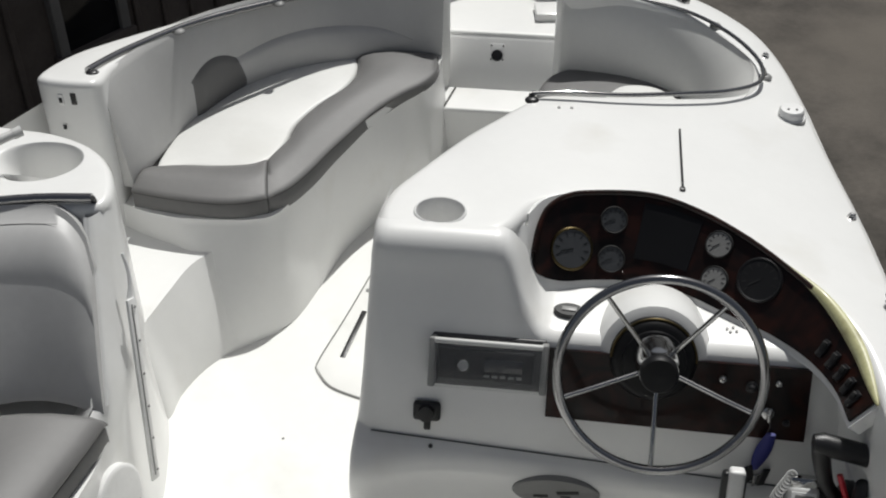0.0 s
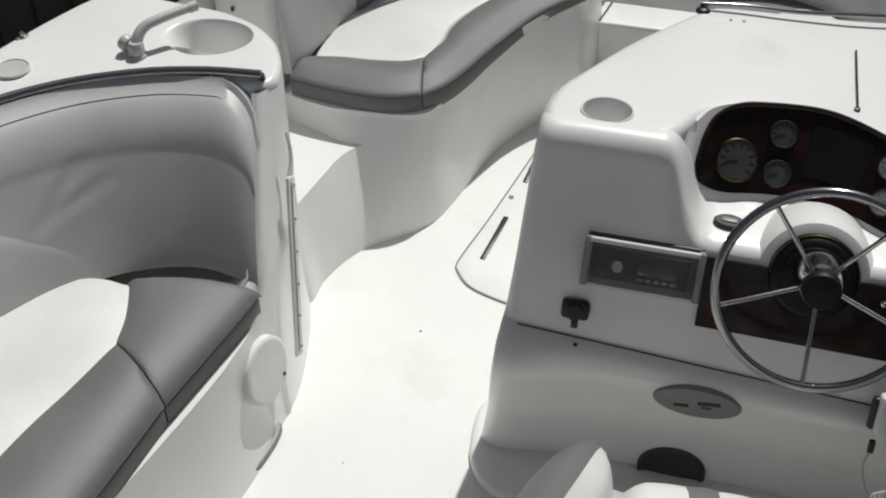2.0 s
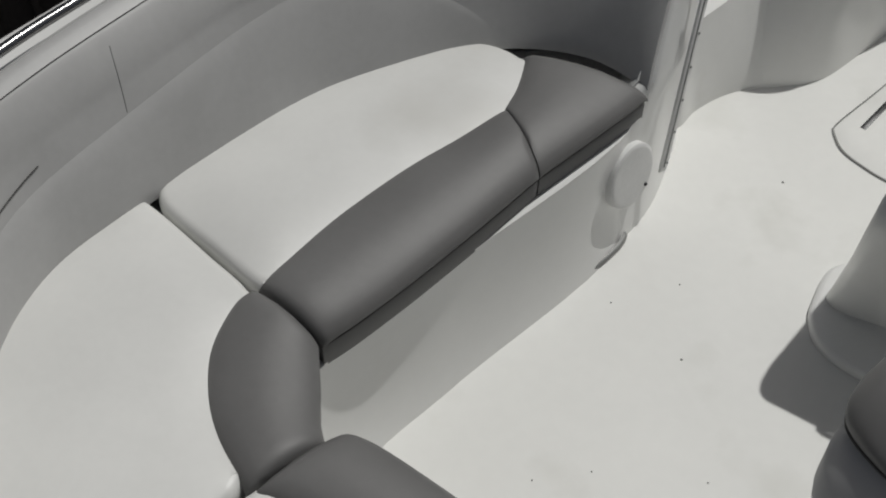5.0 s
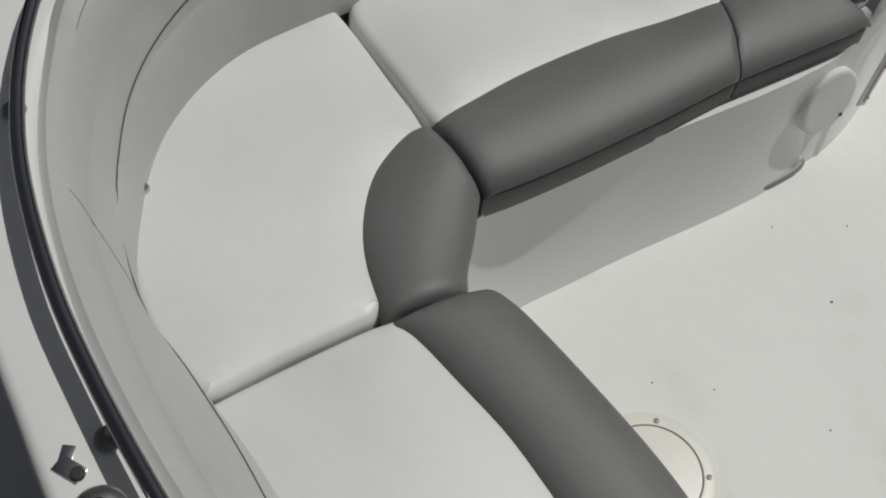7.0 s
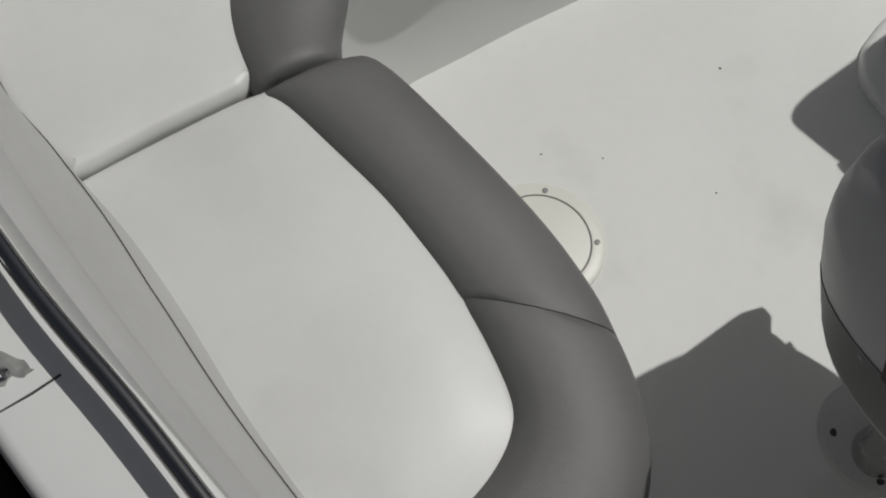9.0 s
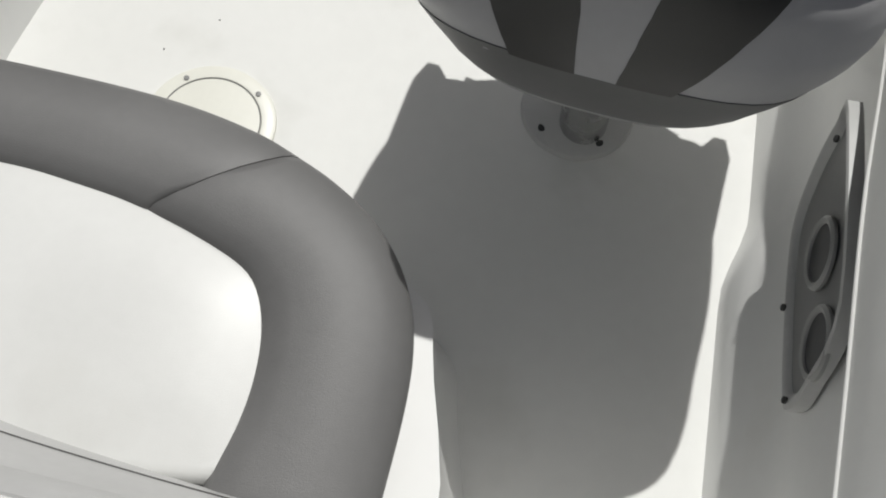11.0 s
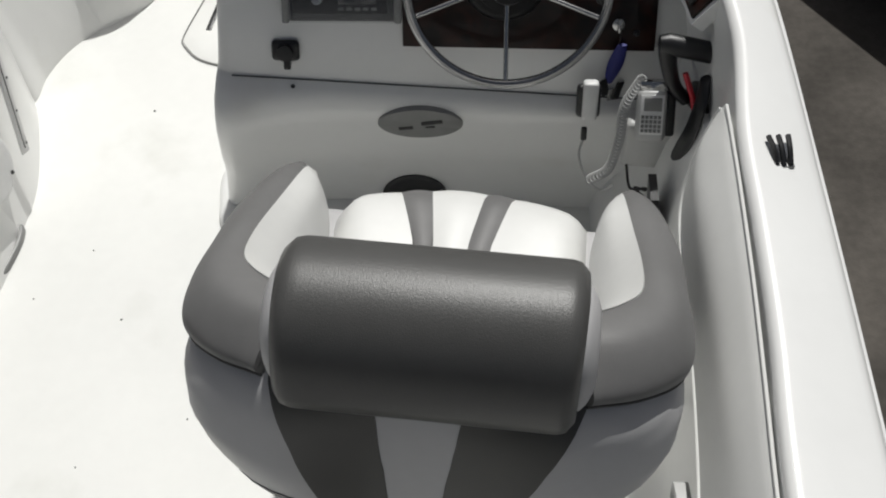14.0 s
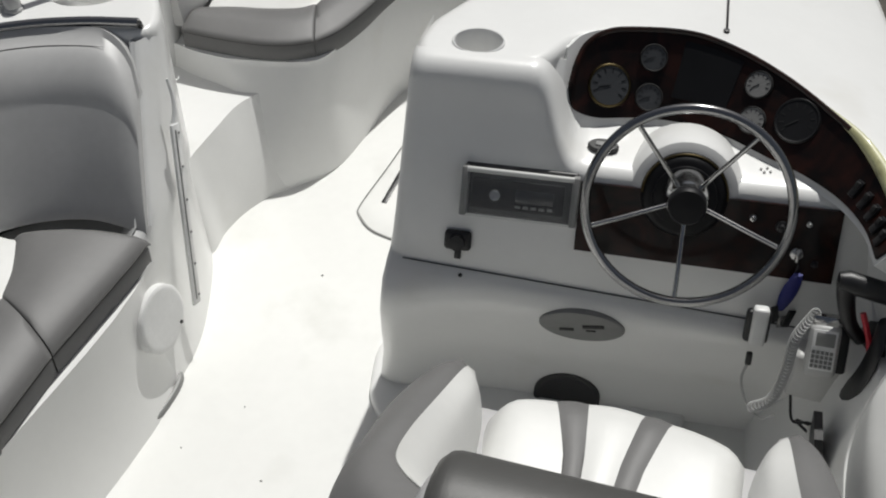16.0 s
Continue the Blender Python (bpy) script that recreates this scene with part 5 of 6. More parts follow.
# bow step, panel and foredeck
bm = slab_from([(0.20, 1.315), (0.62, 1.315), (0.62, 1.47), (0.20, 1.47)], 0.20, 0.0, 0.012, 60, smooth=False)
single("bow_step", bm, GELCOAT, "white moulded step at the bow", "step", "structure")
bm = slab_from([(0.14, 1.555), (0.68, 1.555), (0.85, 1.66), (0.68, 1.92), (0.40, 2.0), (0.13, 1.88), (0.0, 1.66)], 0.36, 0.0, 0.012, 90, smooth=False)
bow = single("bow_deck", bm, GELCOAT, "white raised bow deck with a recessed fitting", "boat deck", "structure")
bm = bmesh.new()
loft(bm, [[Vector((x, y, z)) for y, z in ((1.452, 0.0), (1.452, 0.185), (1.458, 0.205), (1.545, 0.338), (1.556, 0.350), (1.575, 0.357), (1.60, 0.357), (1.60, 0.0))] for x in (0.12, 0.2, 0.4, 0.6, 0.70)])
single("bow_panel", bm, GELCOAT, "white sloping panel under the bow deck", "boat panel", "structure")
bm = bmesh.new()
tube(bm, [(0.245, 1.325, 0.201), (0.268, 1.452, 0.201)], 0.0035, 6)
single("step_joint", bm, SEAM, "dark joint across the bow step", "joint", "structure")

# gate platform between console and lounge, swept into the floor
F0 = [(-0.315, 0.02), (-0.300, 0.12), (-0.270, 0.21), (-0.222, 0.285), (-0.155, 0.345), (-0.10, 0.42), (-0.20, 0.55), (-0.50, 0.55), (-0.80, 0.55), (-0.92, 0.25), (-0.70, 0.05), (-0.42, 0.02)]
F1 = [(-0.372, 0.06), (-0.355, 0.14), (-0.337, 0.24), (-0.310, 0.36), (-0.245, 0.445), (-0.17, 0.49), (-0.22, 0.56), (-0.50, 0.56), (-0.80, 0.55), (-0.92, 0.25), (-0.70, 0.05), (-0.45, 0.05)]
bm = bmesh.new()
rr = []
for k in range(9):
    f = k / 8
    g = min(1.0, f * 1.02) ** 1.2
    rr.append(curve([Vector((a[0] + (b[0] - a[0]) * g, a[1] + (b[1] - a[1]) * g, 0.25 * min(1.0, f * 1.02))) for a, b in zip(F0, F1)], 8, True))
loft(bm, rr)
single("gate_step", bm, GELCOAT, "white step inside the boarding gate", "step", "structure")
# transom between bench and side deck
bm = slab_from([(0.46, -2.15), (1.2, -2.15), (1.2, -2.06), (0.46, -2.06)], 0.66, 0.0, 0.015, 60, smooth=False)
single("transom_gate", bm, GELCOAT, "white transom wall at the stern", "boat gate", "structure")


# ---- fittings on the floor ----
def outline_tube(pts, r, closed=True, n=120):
    bm = bmesh.new()
    line = resample(pts, n, closed)
    tube(bm, line + ([line[0]] if closed else []), r, 6, False)
    return bm


def floor_hatch():
    th = thing("floor_hatch", "white flush floor hatch with two dark finger slots", "hatch")
    o = [(0.028, 0.28), (0.042, 0.235), (0.075, 0.195), (0.13, 0.17), (0.22, 0.15), (0.40, 0.15), (0.50, 0.25), (0.50, 0.95), (0.36, 1.0), (0.18, 0.98), (0.155, 0.92), (0.12, 0.74), (0.07, 0.48)]
    c = resample(curve([Vector((*p, 0)) for p in o], 8, True), 120, True)
    part("lid", moulded(bmesh.new(), inset(c if area2(c) > 0 else c[::-1], 0.004), 0.004, 0.0, 0.002, 2, 0.1), FLOOR, th)
    part("groove", outline_tube([Vector((p.x, p.y, 0.002)) for p in c], 0.0019), GREYPL, th, "thin grey joint")
    for a, b in (((0.092, 0.305), (0.118, 0.50)), ((0.138, 0.67), (0.15, 0.82))):
        a, b = Vector((*a, 0.0045)), Vector((*b, 0.0045))
        m = Matrix.Translation((a + b) / 2) @ Matrix.Rotation(math.atan2((b - a).y, (b - a).x), 4, "Z")
        bm = bmesh.new()
        block(bm, (b - a).length, 0.015, 0.003, m, 0.001)
        part("finger_slot", bm, BLACK, th, "dark finger slot")
    bm = bmesh.new()
    lathe(bm, [(0.008, 0.004), (0.008, 0.006), (0, 0.006)], Matrix.Translation((0.113, 0.592, 0)), 12)
    part("latch", bm, GREYPL, th)


floor_hatch()


def deck_plate():
    th = thing("deck_plate", "round cream plastic access plate screwed to the floor", "access plate", (0.058, -1.223, 0))
    bm = bmesh.new()
    lathe(bm, [(0.125, 0.0), (0.124, 0.005), (0.116, 0.008), (0.098, 0.008), (0.096, 0.006), (0.094, 0.008), (0.06, 0.010), (0.0, 0.011)], Matrix(), 56)
    part("plate", bm, PLATE, th)
    bm = bmesh.new()
    tube(bm, [Vector((0.0955 * math.cos(a), 0.0955 * math.sin(a), 0.0085)) for a in (2 * math.pi * i / 60 for i in range(61))], 0.0013, 5, False)
    part("joint", bm, GREYPL, th)
    for a in (-55, 45, 128, 200, 270):
        bm = bmesh.new()
        lathe(bm, [(0.0055, 0.007), (0.0055, 0.010), (0, 0.0105)], pose(0.107 * math.cos(radians(a)), 0.107 * math.sin(radians(a)), 0), 8)
        part("screw", bm, GREYPL, th)


deck_plate()

# loose grit on the floor
bm = bmesh.new()
rng = random.Random(4)
for x, y in [(0.0, 0.0), (0.04, -0.64), (-0.06, -0.45)] + [(rng.uniform(-0.2, 0.35), rng.uniform(-1.25, 0.4)) for _ in range(5)]:
    block(bm, 0.005 if (x, y) in ((0.0, 0.0), (0.04, -0.64)) else 0.0025, 0.004 if x == 0 else 0.0025, 0.002, pose(x, y, 0.001, 0, 0, rng.uniform(0, 90)), 0)
single("grit", bm, SEAM, "dark specks of grit on the white floor", "grit", "stuff", smooth=False)


# ---- cup holders ----
def cup(name, at, rx, ry, label, z, rim=True, deep=False):
    th = thing(name, label, "cup holder", (*at, z))
    bm = bmesh.new()
    rings = []
    for k, h in ((1.0, 0.001), (1.0, 0.004), (0.96, 0.006), (0.92, 0.005), (0.90, 0.0015)):
        rings.append([Vector((rx * k * math.cos(a), ry * k * math.sin(a), h)) for a in (2 * math.pi * j / 40 for j in range(40))])
    loft(bm, rings, True, False)
    part("rim", bm, WHITEPL if rim else GELCOAT, th)
    bm = bmesh.new()
    # unless deep, a flat grey disc stands for the shade inside the cup
    prof = ((0.89, 0.004), (0.875, 0.0), (0.86, -0.03), (0.84, -0.072), (0.80, -0.078), (0.02, -0.078)) if deep else ((0.90, 0.0015), (0.90, 0.003), (0.5, 0.0028), (0.02, 0.0026))
    loft(bm, [[Vector((rx * k * math.cos(a), ry * k * math.sin(a), h)) for a in (2 * math.pi * j / 40 for j in range(40))] for k, h in prof], True, not deep)
    part("well", bm, WHITEPL if deep else PALEPL, th, "white round well" if deep else "flat grey disc for the shade in the well")
    return th


cup("cup_holder", CUP, 0.053, 0.0455, "white rimmed cup holder sunk in the helm top", deck_z(*CUP), deep=True)
cup("cup_holder", (-0.90, -0.115), 0.04, 0.04, "white cup holder in the port deck", 0.714, False)


def faucet():
    th = thing("faucet", "worn white plastic faucet beside the moulded sink", "faucet")
    bm = bmesh.new()
    tube(bm, curve([(-0.654, 0.006, 0.738), (-0.652, 0.020, 0.758), (-0.645, 0.036, 0.771), (-0.630, 0.055, 0.778), (-0.598, 0.092, 0.783), (-0.566, 0.128, 0.786)], 6), lambda f: 0.0135 - 0.003 * f, 12)
    sp = part("spout", bm, PALEPL, th)
    bm = bmesh.new()
    tube(bm, [(-0.571, 0.1225, 0.785), (-0.558, 0.137, 0.7865)], 0.0125, 12)
    part("nozzle", bm, PALEPL, sp)
    bm = bmesh.new()
    lathe(bm, [(0.022, 0.713), (0.022, 0.720), (0.018, 0.724), (0.0185, 0.742), (0.014, 0.751), (0.0, 0.753)], Matrix.Translation((-0.654, 0.006, 0)), 20)
    part("body", bm, PALEPL, th)
    bm = bmesh.new()
    lathe(bm, [(0.010, -0.002), (0.011, 0.012), (0.018, 0.015), (0.020, 0.022), (0.018, 0.033), (0.010, 0.038), (0.0, 0.039)], facing((-0.662, 0.010, 0.732), (-0.93, 0.25, 0.35)), 18)
    part("knob", bm, PALEPL, th)


faucet()


# ---- helm fittings ----
def stereo():
    th = thing("stereo", "marine stereo behind a clear splash cover", "car stereo")
    m = facing(Vector((0.535, -0.282, 0.594)), (0, -0.88, 0.48))
    bm = bmesh.new()
    block(bm, 0.225, 0.105, 0.012, m @ pose(0, 0, -0.008), 0.005, 3)
    part("frame", bm, SMOKEPL, th, "smoke-grey frame")
    bm = bmesh.new()
    block(bm, 0.185, 0.062, 0.008, m @ pose(-0.004, -0.006, 0.0015), 0.003)
    fas = part("fascia", bm, DIALD, th, "black stereo front")
    bm = bmesh.new()
    lathe(bm, [(0.013, 0.0), (0.012, 0.010), (0.010, 0.012), (0, 0.012)], m @ pose(-0.048, -0.006, 0.005), 20)
    part("knob", bm, STEEL, fas)
    bm = bmesh.new()
    block(bm, 0.075, 0.026, 0.002, m @ pose(0.03, -0.004, 0.0062), 0.001)
    part("display", bm, WINDOW, fas)
    for k in range(5):
        bm = bmesh.new()
        block(bm, 0.011, 0.005, 0.003, m @ pose(-0.002 + 0.016 * k, -0.026, 0.0062), 0.001)
        part("button", bm, GREYPL, fas)
    bm = bmesh.new()
    block(bm, 0.218, 0.088, 0.004, m @ pose(0, -0.006, 0.024), 0.002)
    cv = part("cover", bm, SMOKED, th, "clear flip-down cover")
    cv.visible_shadow = False
    bm = bmesh.new()
    tube(bm, [m @ Vector((-0.105, 0.043, 0.02)), m @ Vector((0.105, 0.043, 0.02))], 0.006, 10)
    part("hinge", bm, PALEPL, th)
    for s in (-1, 1):
        bm = bmesh.new()
        block(bm, 0.014, 0.10, 0.03, m @ pose(s * 0.109, -0.002, 0.008), 0.004)
        part("side_rail", bm, GREYPL, th)


stereo()


def plug():
    th = thing("power_socket", "black plastic power socket with a hanging cap", "socket")
    p, n = face_at(0.418, 0.487)
    m = facing(p + n * 0.006, n)
    bm = bmesh.new()
    block(bm, 0.055, 0.042, 0.014, m, 0.008, 3)
    part("socket", bm, BLACK, th)
    bm = bmesh.new()
    lathe(bm, [(0.017, 0), (0.016, 0.014), (0.0, 0.015)], m @ pose(0, -0.002, 0.005), 20)
    part("cap", bm, BLACK, th)
    bm = bmesh.new()
    block(bm, 0.014, 0.022, 0.008, m @ pose(0.002, -0.028, 0.004), 0.003)
    part("tab", bm, BLACK, th)
    bm = bmesh.new()
    lathe(bm, [(0.0045, 0), (0.004, 0.003), (0, 0.004)], facing(Vector((0.428, -0.354, 0.42)), (0, -0.8, 0.6)), 10)
    single("screw", bm, DARK, "small dark screw head in the console", "screw")


plug()

# oval badge and the speaker under it
th = thing("oval_badge", "grey oval badge plate on the helm console", "badge")
m = facing(Vector((0.685, -0.369, 0.336)), (0, -0.99, -0.10))
bm = bmesh.new()
loft(bm, [[m @ Vector((0.088 * k * math.cos(a), 0.045 * k * math.sin(a), h)) for a in (2 * math.pi * j / 44 for j in range(44))] for k, h in ((1.0, -0.012), (1.0, 0.004), (0.97, 0.006), (0.05, 0.006))])
b = part("plate", bm, GREYPL, th)
for x, y, w, h, r in ((-0.03, -0.012, 0.03, 0.008, 8), (0.024, 0.006, 0.045, 0.010, 10), (0.02, -0.008, 0.02, 0.004, 4)):
    bm = bmesh.new()
    block(bm, w, h, 0.002, m @ pose(x, y, 0.007, 0, 0, r), 0.001)
    part("mark", bm, DARK, b)
th = thing("console_speaker", "dark round speaker low on the helm console", "speaker")
m = facing(Vector((0.666, -0.310, 0.038)), (0, -1, 0))
bm = bmesh.new()
lathe(bm, [(0.075, -0.012), (0.075, 0.006), (0.068, 0.009), (0.060, 0.005), (0.0, 0.007)], m, 40)
part("grille", bm, DARK, th)


def small_oval():
    th = thing("courtesy_light", "small dark oval light on the dash ledge", "light fitting")
    m = facing(Vector((0.685, -0.178, 0.652)), (0, -0.05, 1), (0, 1, 0)) @ pose(0, 0, 0, 0, 0, -4)
    bm = bmesh.new()
    loft(bm, [[m @ Vector((0.031 * k * math.cos(a), 0.019 * k * math.sin(a), h)) for a in (2 * math.pi * j / 30 for j in range(30))] for k, h in ((1.0, -0.004), (1.0, 0.004), (0.9, 0.007), (0.05, 0.007))])
    part("body", bm, DARK, th)
    bm = bmesh.new()
    block(bm, 0.03, 0.012, 0.003, m @ pose(0, 0, 0.008), 0.001)
    part("lens", bm, GREYPL, th)


small_oval()

# screws on the ledge and lower panel switches
bm = bmesh.new()
for x, y in ((0.992, -0.19), (1.004, -0.185), (0.998, -0.198), (1.01, -0.195)):
    lathe(bm, [(0.0025, 0.0), (0.0025, 0.0025), (0, 0.003)], Matrix.Translation((x, y, 0.6485)), 6)
single("ledge_marks", bm, GREYPL, "cluster of small screw heads on the ledge", "screws", "stuff")
for k, (x, z, r) in enumerate(((0.985, 0.595, 0.007), (1.04, 0.585, 0.012), (1.09, 0.595, 0.006), (1.112, 0.525, 0.007))):
    p, n = face_at(x, z, 0.010)
    bm = bmesh.new()
    lathe(bm, [(r, 0), (r * 0.9, 0.006), (r * 0.5, 0.008), (r * 0.35, 0.016), (0, 0.017)], facing(p, n), 14)
    part("switch", bm, STEEL if k in (0, 2) else BLACK, lower)


def keys():
    th = thing("ignition_key", "ignition key with a blue float fob", "key")
    p, n = face_at(1.075, 0.54, 0.012)
    bm = bmesh.new()
    lathe(bm, [(0.013, 0), (0.012, 0.006), (0.006, 0.008), (0, 0.008)], facing(p, n), 16)
    part("lock", bm, STEEL, th)
    bm = bmesh.new()
    block(bm, 0.006, 0.026, 0.014, facing(p + n * 0.016, n), 0.002)
    part("key", bm, STEEL, th)
    q = p + n * 0.022
    bm = bmesh.new()
    tube(bm, curve([q, q + Vector((0.004, -0.006, -0.02)), q + Vector((0.0, -0.008, -0.045))], 5), 0.0015, 5)
    part("cord", bm, BLACK, th)
    bm = bmesh.new()
    c = q + Vector((0.0, -0.012, -0.075))
    rings = []
    for i in range(9):
        f = i / 8
        w = 0.005 + 0.011 * math.sin(math.pi * (0.12 + f * 0.82))
        rings.append([c + Vector((w * math.cos(a) - 0.016 * (f - 0.5), 0.5 * w * math.sin(a), 0.04 - 0.10 * f)) for a in (2 * math.pi * j / 12 for j in range(12))])
    loft(bm, rings)
    part("float_fob", bm, BLUE, th, "blue foam float fob")
    for dx, dz in ((-0.016, -0.07), (0.012, -0.078), (0.0, -0.095)):
        bm = bmesh.new()
        block(bm, 0.016, 0.004, 0.045, Matrix.Translation(c + Vector((dx, -0.004, dz))) @ pose(0, 0, 0, 0, dx * 900, 20), 0.001)
        part("spare_key", bm, BLACK if dx else STEEL, th)


keys()


def clip_device():
    th = thing("mic_bracket", "white handset in a black clip under the dash", "handset")
    bm = bmesh.new()
    m = facing(Vector((1.023, -0.388, 0.42)), (0, -0.95, 0.3))
    block(bm, 0.048, 0.07, 0.022, m, 0.008, 3)
    part("clip", bm, BLACK, th)
    bm = bmesh.new()
    block(bm, 0.030, 0.082, 0.026, m @ pose(0.002, 0.006, 0.012), 0.006, 3)
    part("handset", bm, WHITEPL, th)
    bm = bmesh.new()
    block(bm, 0.012, 0.028, 0.012, m @ pose(-0.004, -0.075, 0.0), 0.003)
    part("plug", bm, BLACK, th)
    bm = bmesh.new()
    tube(bm, curve([m @ Vector((-0.004, -0.085, 0)), m @ Vector((-0.012, -0.12, 0.01)), m @ Vector((0.004, -0.165, 0.02)), m @ Vector((0.035, -0.19, 0.03)), m @ Vector((0.06, -0.175, 0.035))], 6), 0.0028, 6)
    part("cord", bm, PALEPL, th)


clip_device()


def radio_mic():
    th = thing("radio_handset", "white marine radio handset with a coiled cord", "radio handset")
    m = facing(Vector((1.135, -0.465, 0.455)), (-0.12, -0.86, 0.5)) @ pose(0, 0, 0, 0, 0, 4)
    bm = bmesh.new()
    block(bm, 0.058, 0.105, 0.03, m, 0.012, 3)
    body = part("body", bm, PALEPL, th)
    bm = bmesh.new()
    block(bm, 0.044, 0.078, 0.003, m @ pose(0.001, 0.004, 0.0145), 0.001)
    part("faceplate", bm, WHITEPL, body, "white keypad face")
    bm = bmesh.new()
    block(bm, 0.034, 0.026, 0.003, m @ pose(0.002, 0.025, 0.0165), 0.001)
    part("screen", bm, GREYPL, body, "dark grey screen")
    bm = bmesh.new()
    block(bm, 0.006, 0.006, 0.003, Matrix(), 0)
    key = finish("key", bm, GREYPL, False)
    for k in range(5):
        for r in range(4):
            ob = new("key", key)
            ob.parent, ob.matrix_basis = body, m @ pose(-0.016 + 0.008 * k, 0.0 - 0.009 * r, 0.0165)
    bm = bmesh.new()
    block(bm, 0.050, 0.022, 0.028, m @ pose(0, 0.058, -0.004), 0.006)
    part("clip", bm, CHROME, th, "chrome hanger clip")
    bm = bmesh.new()
    block(bm, 0.07, 0.09, 0.02, m @ pose(0.012, -0.0, -0.02), 0.006)
    part("cradle", bm, BLACK, th, "black cradle")
    # coil: from the clip down in a bow
    axis = curve([m @ Vector((-0.022, 0.07, 0.0)), m @ Vector((-0.05, 0.02, 0.01)), m @ Vector((-0.058, -0.05, 0.0)), m @ Vector((-0.075, -0.11, 0.0)), m @ Vector((-0.11, -0.135, 0.0))], 10)
    axis = resample(axis, 340)
    pts = []
    for i, p in enumerate(axis):
        a = i / 10 * 2 * math.pi
        pts.append(p + Vector((math.cos(a) * 0.0085, math.sin(a) * 0.0085 * 0.7, math.sin(a) * 0.006)))
    bm = bmesh.new()
    tube(bm, pts, 0.0024, 5)
    part("coiled_cord", bm, PALEPL, th, "pale grey coiled cord")


radio_mic()


def throttle():
    th = thing("throttle_lever", "black throttle lever with grip and red trim", "throttle")
    bm = bmesh.new()
    lathe(bm, [(0.075, 0.0), (0.075, 0.012), (0.06, 0.022), (0.0, 0.024)], facing(Vector((1.232, -0.46, 0.44)), (-1, -0.1, 0.05)), 32)
    part("control_box", bm, BLACK, th)
    bm = bmesh.new()
    tube(bm, curve([(1.150, -0.425, 0.60), (1.155, -0.435, 0.565), (1.172, -0.445, 0.515), (1.20, -0.45, 0.48)], 5), lambda f: 0.019 - 0.007 * f, 10)
    part("lever", bm, BLACK, th)
    bm = bmesh.new()
    tube(bm, [Vector((1.135, -0.425, 0.60)), Vector((1.15, -0.425, 0.60)), Vector((1.235, -0.43, 0.583)), Vector((1.243, -0.43, 0.581))], lambda f: 0.021 if 0.02 < f < 0.98 else 0.016, 18)
    part("grip", bm, BLACK, th, "round black grip")
    bm = bmesh.new()
    tube(bm, [Vector((1.186, -0.455, 0.555)), Vector((1.205, -0.475, 0.51)), Vector((1.215, -0.49, 0.47))], 0.0055, 8)
    part("red_strip", bm, RED, th, "red plastic strip")
    bm = bmesh.new()
    line = curve([(1.222, -0.47, 0.555), (1.215, -0.50, 0.52), (1.205, -0.515, 0.46), (1.195, -0.505, 0.40), (1.19, -0.485, 0.36)], 6)
    loft(bm, [[p + Vector((0.010 * math.cos(a), 0.030 * w * math.sin(a), 0.012 * w * math.cos(a))) for a in (2 * math.pi * j / 12 for j in range(12))] for p, w in zip(line, [0.35 + 0.65 * math.sin(math.pi * k / (len(line) - 1)) ** 0.5 for k in range(len(line))])])
    part("control_arm", bm, BLACK, th, "black curved control housing")


throttle()

# junction box and dark bracket beside the footwell
th = thing("junction_box", "pale plastic box with wires in the footwell", "box")
bm = bmesh.new()
block(bm, 0.10, 0.06, 0.12, pose(1.150, -0.415, 0.34, 0, 0, -8), 0.012, 3)
part("box", bm, PALEPL, th)
bm = bmesh.new()
tube(bm, curve([(1.11, -0.44, 0.29), (1.12, -0.47, 0.25), (1.15, -0.475, 0.255), (1.16, -0.46, 0.23), (1.13, -0.46, 0.24), (1.165, -0.47, 0.21)], 6), 0.003, 6)
part("wire", bm, BLACK, th)
bm = bmesh.new()
loft(bm, [[Vector((1.142 + 0.016 * k + 0.12 * (0.3 - z), y, z)) for y, z in ((-0.545, 0.375), (-0.53, 0.30), (-0.545, 0.235), (-0.60, 0.225), (-0.64, 0.285), (-0.60, 0.36))] for k in (0, 1)])
part("bracket", bm, BLACK, th, "black plastic bracket")


# ---- deck fittings ----
def snap(name, at, mat=STEEL, label="small steel snap stud on the deck"):
    bm = bmesh.new()
    lathe(bm, [(0.011, 0), (0.010, 0.003), (0.006, 0.004), (0.007, 0.010), (0.005, 0.013), (0, 0.013)], Matrix.Translation(at), 14)
    block(bm, 0.034, 0.010, 0.003, Matrix.Translation(Vector(at) + Vector((0, 0, 0.0015))) @ pose(0, 0, 0, 0, 0, 60), 0.001)
    return single(name, bm, mat, label, "snap stud")


snap("snap_stud", (1.278, 0.175, deck_z(1.278, 0.175)))
snap("snap_stud", (1.185, 1.00, deck_z(1.185, 1.0)))
snap("snap_stud", (-0.95, 0.015, 0.715))

# deck line: a thin rod
bm = bmesh.new()
tube(bm, [Vector((0.914, 0.40, deck_z(0.914, 0.40) + 0.004)), Vector((0.910, 0.27, deck_z(0.91, 0.27) + 0.005)), Vector((0.906, 0.118, deck_z(0.906, 0.118) + 0.004))], 0.0024, 8)
lathe(bm, [(0.007, 0), (0.006, 0.006), (0, 0.007)], Matrix.Translation((0.905, 0.115, deck_z(0.905, 0.115))), 10)
single("wiper_rod", bm, BLACK, "thin black rod lying on the helm deck", "rod")

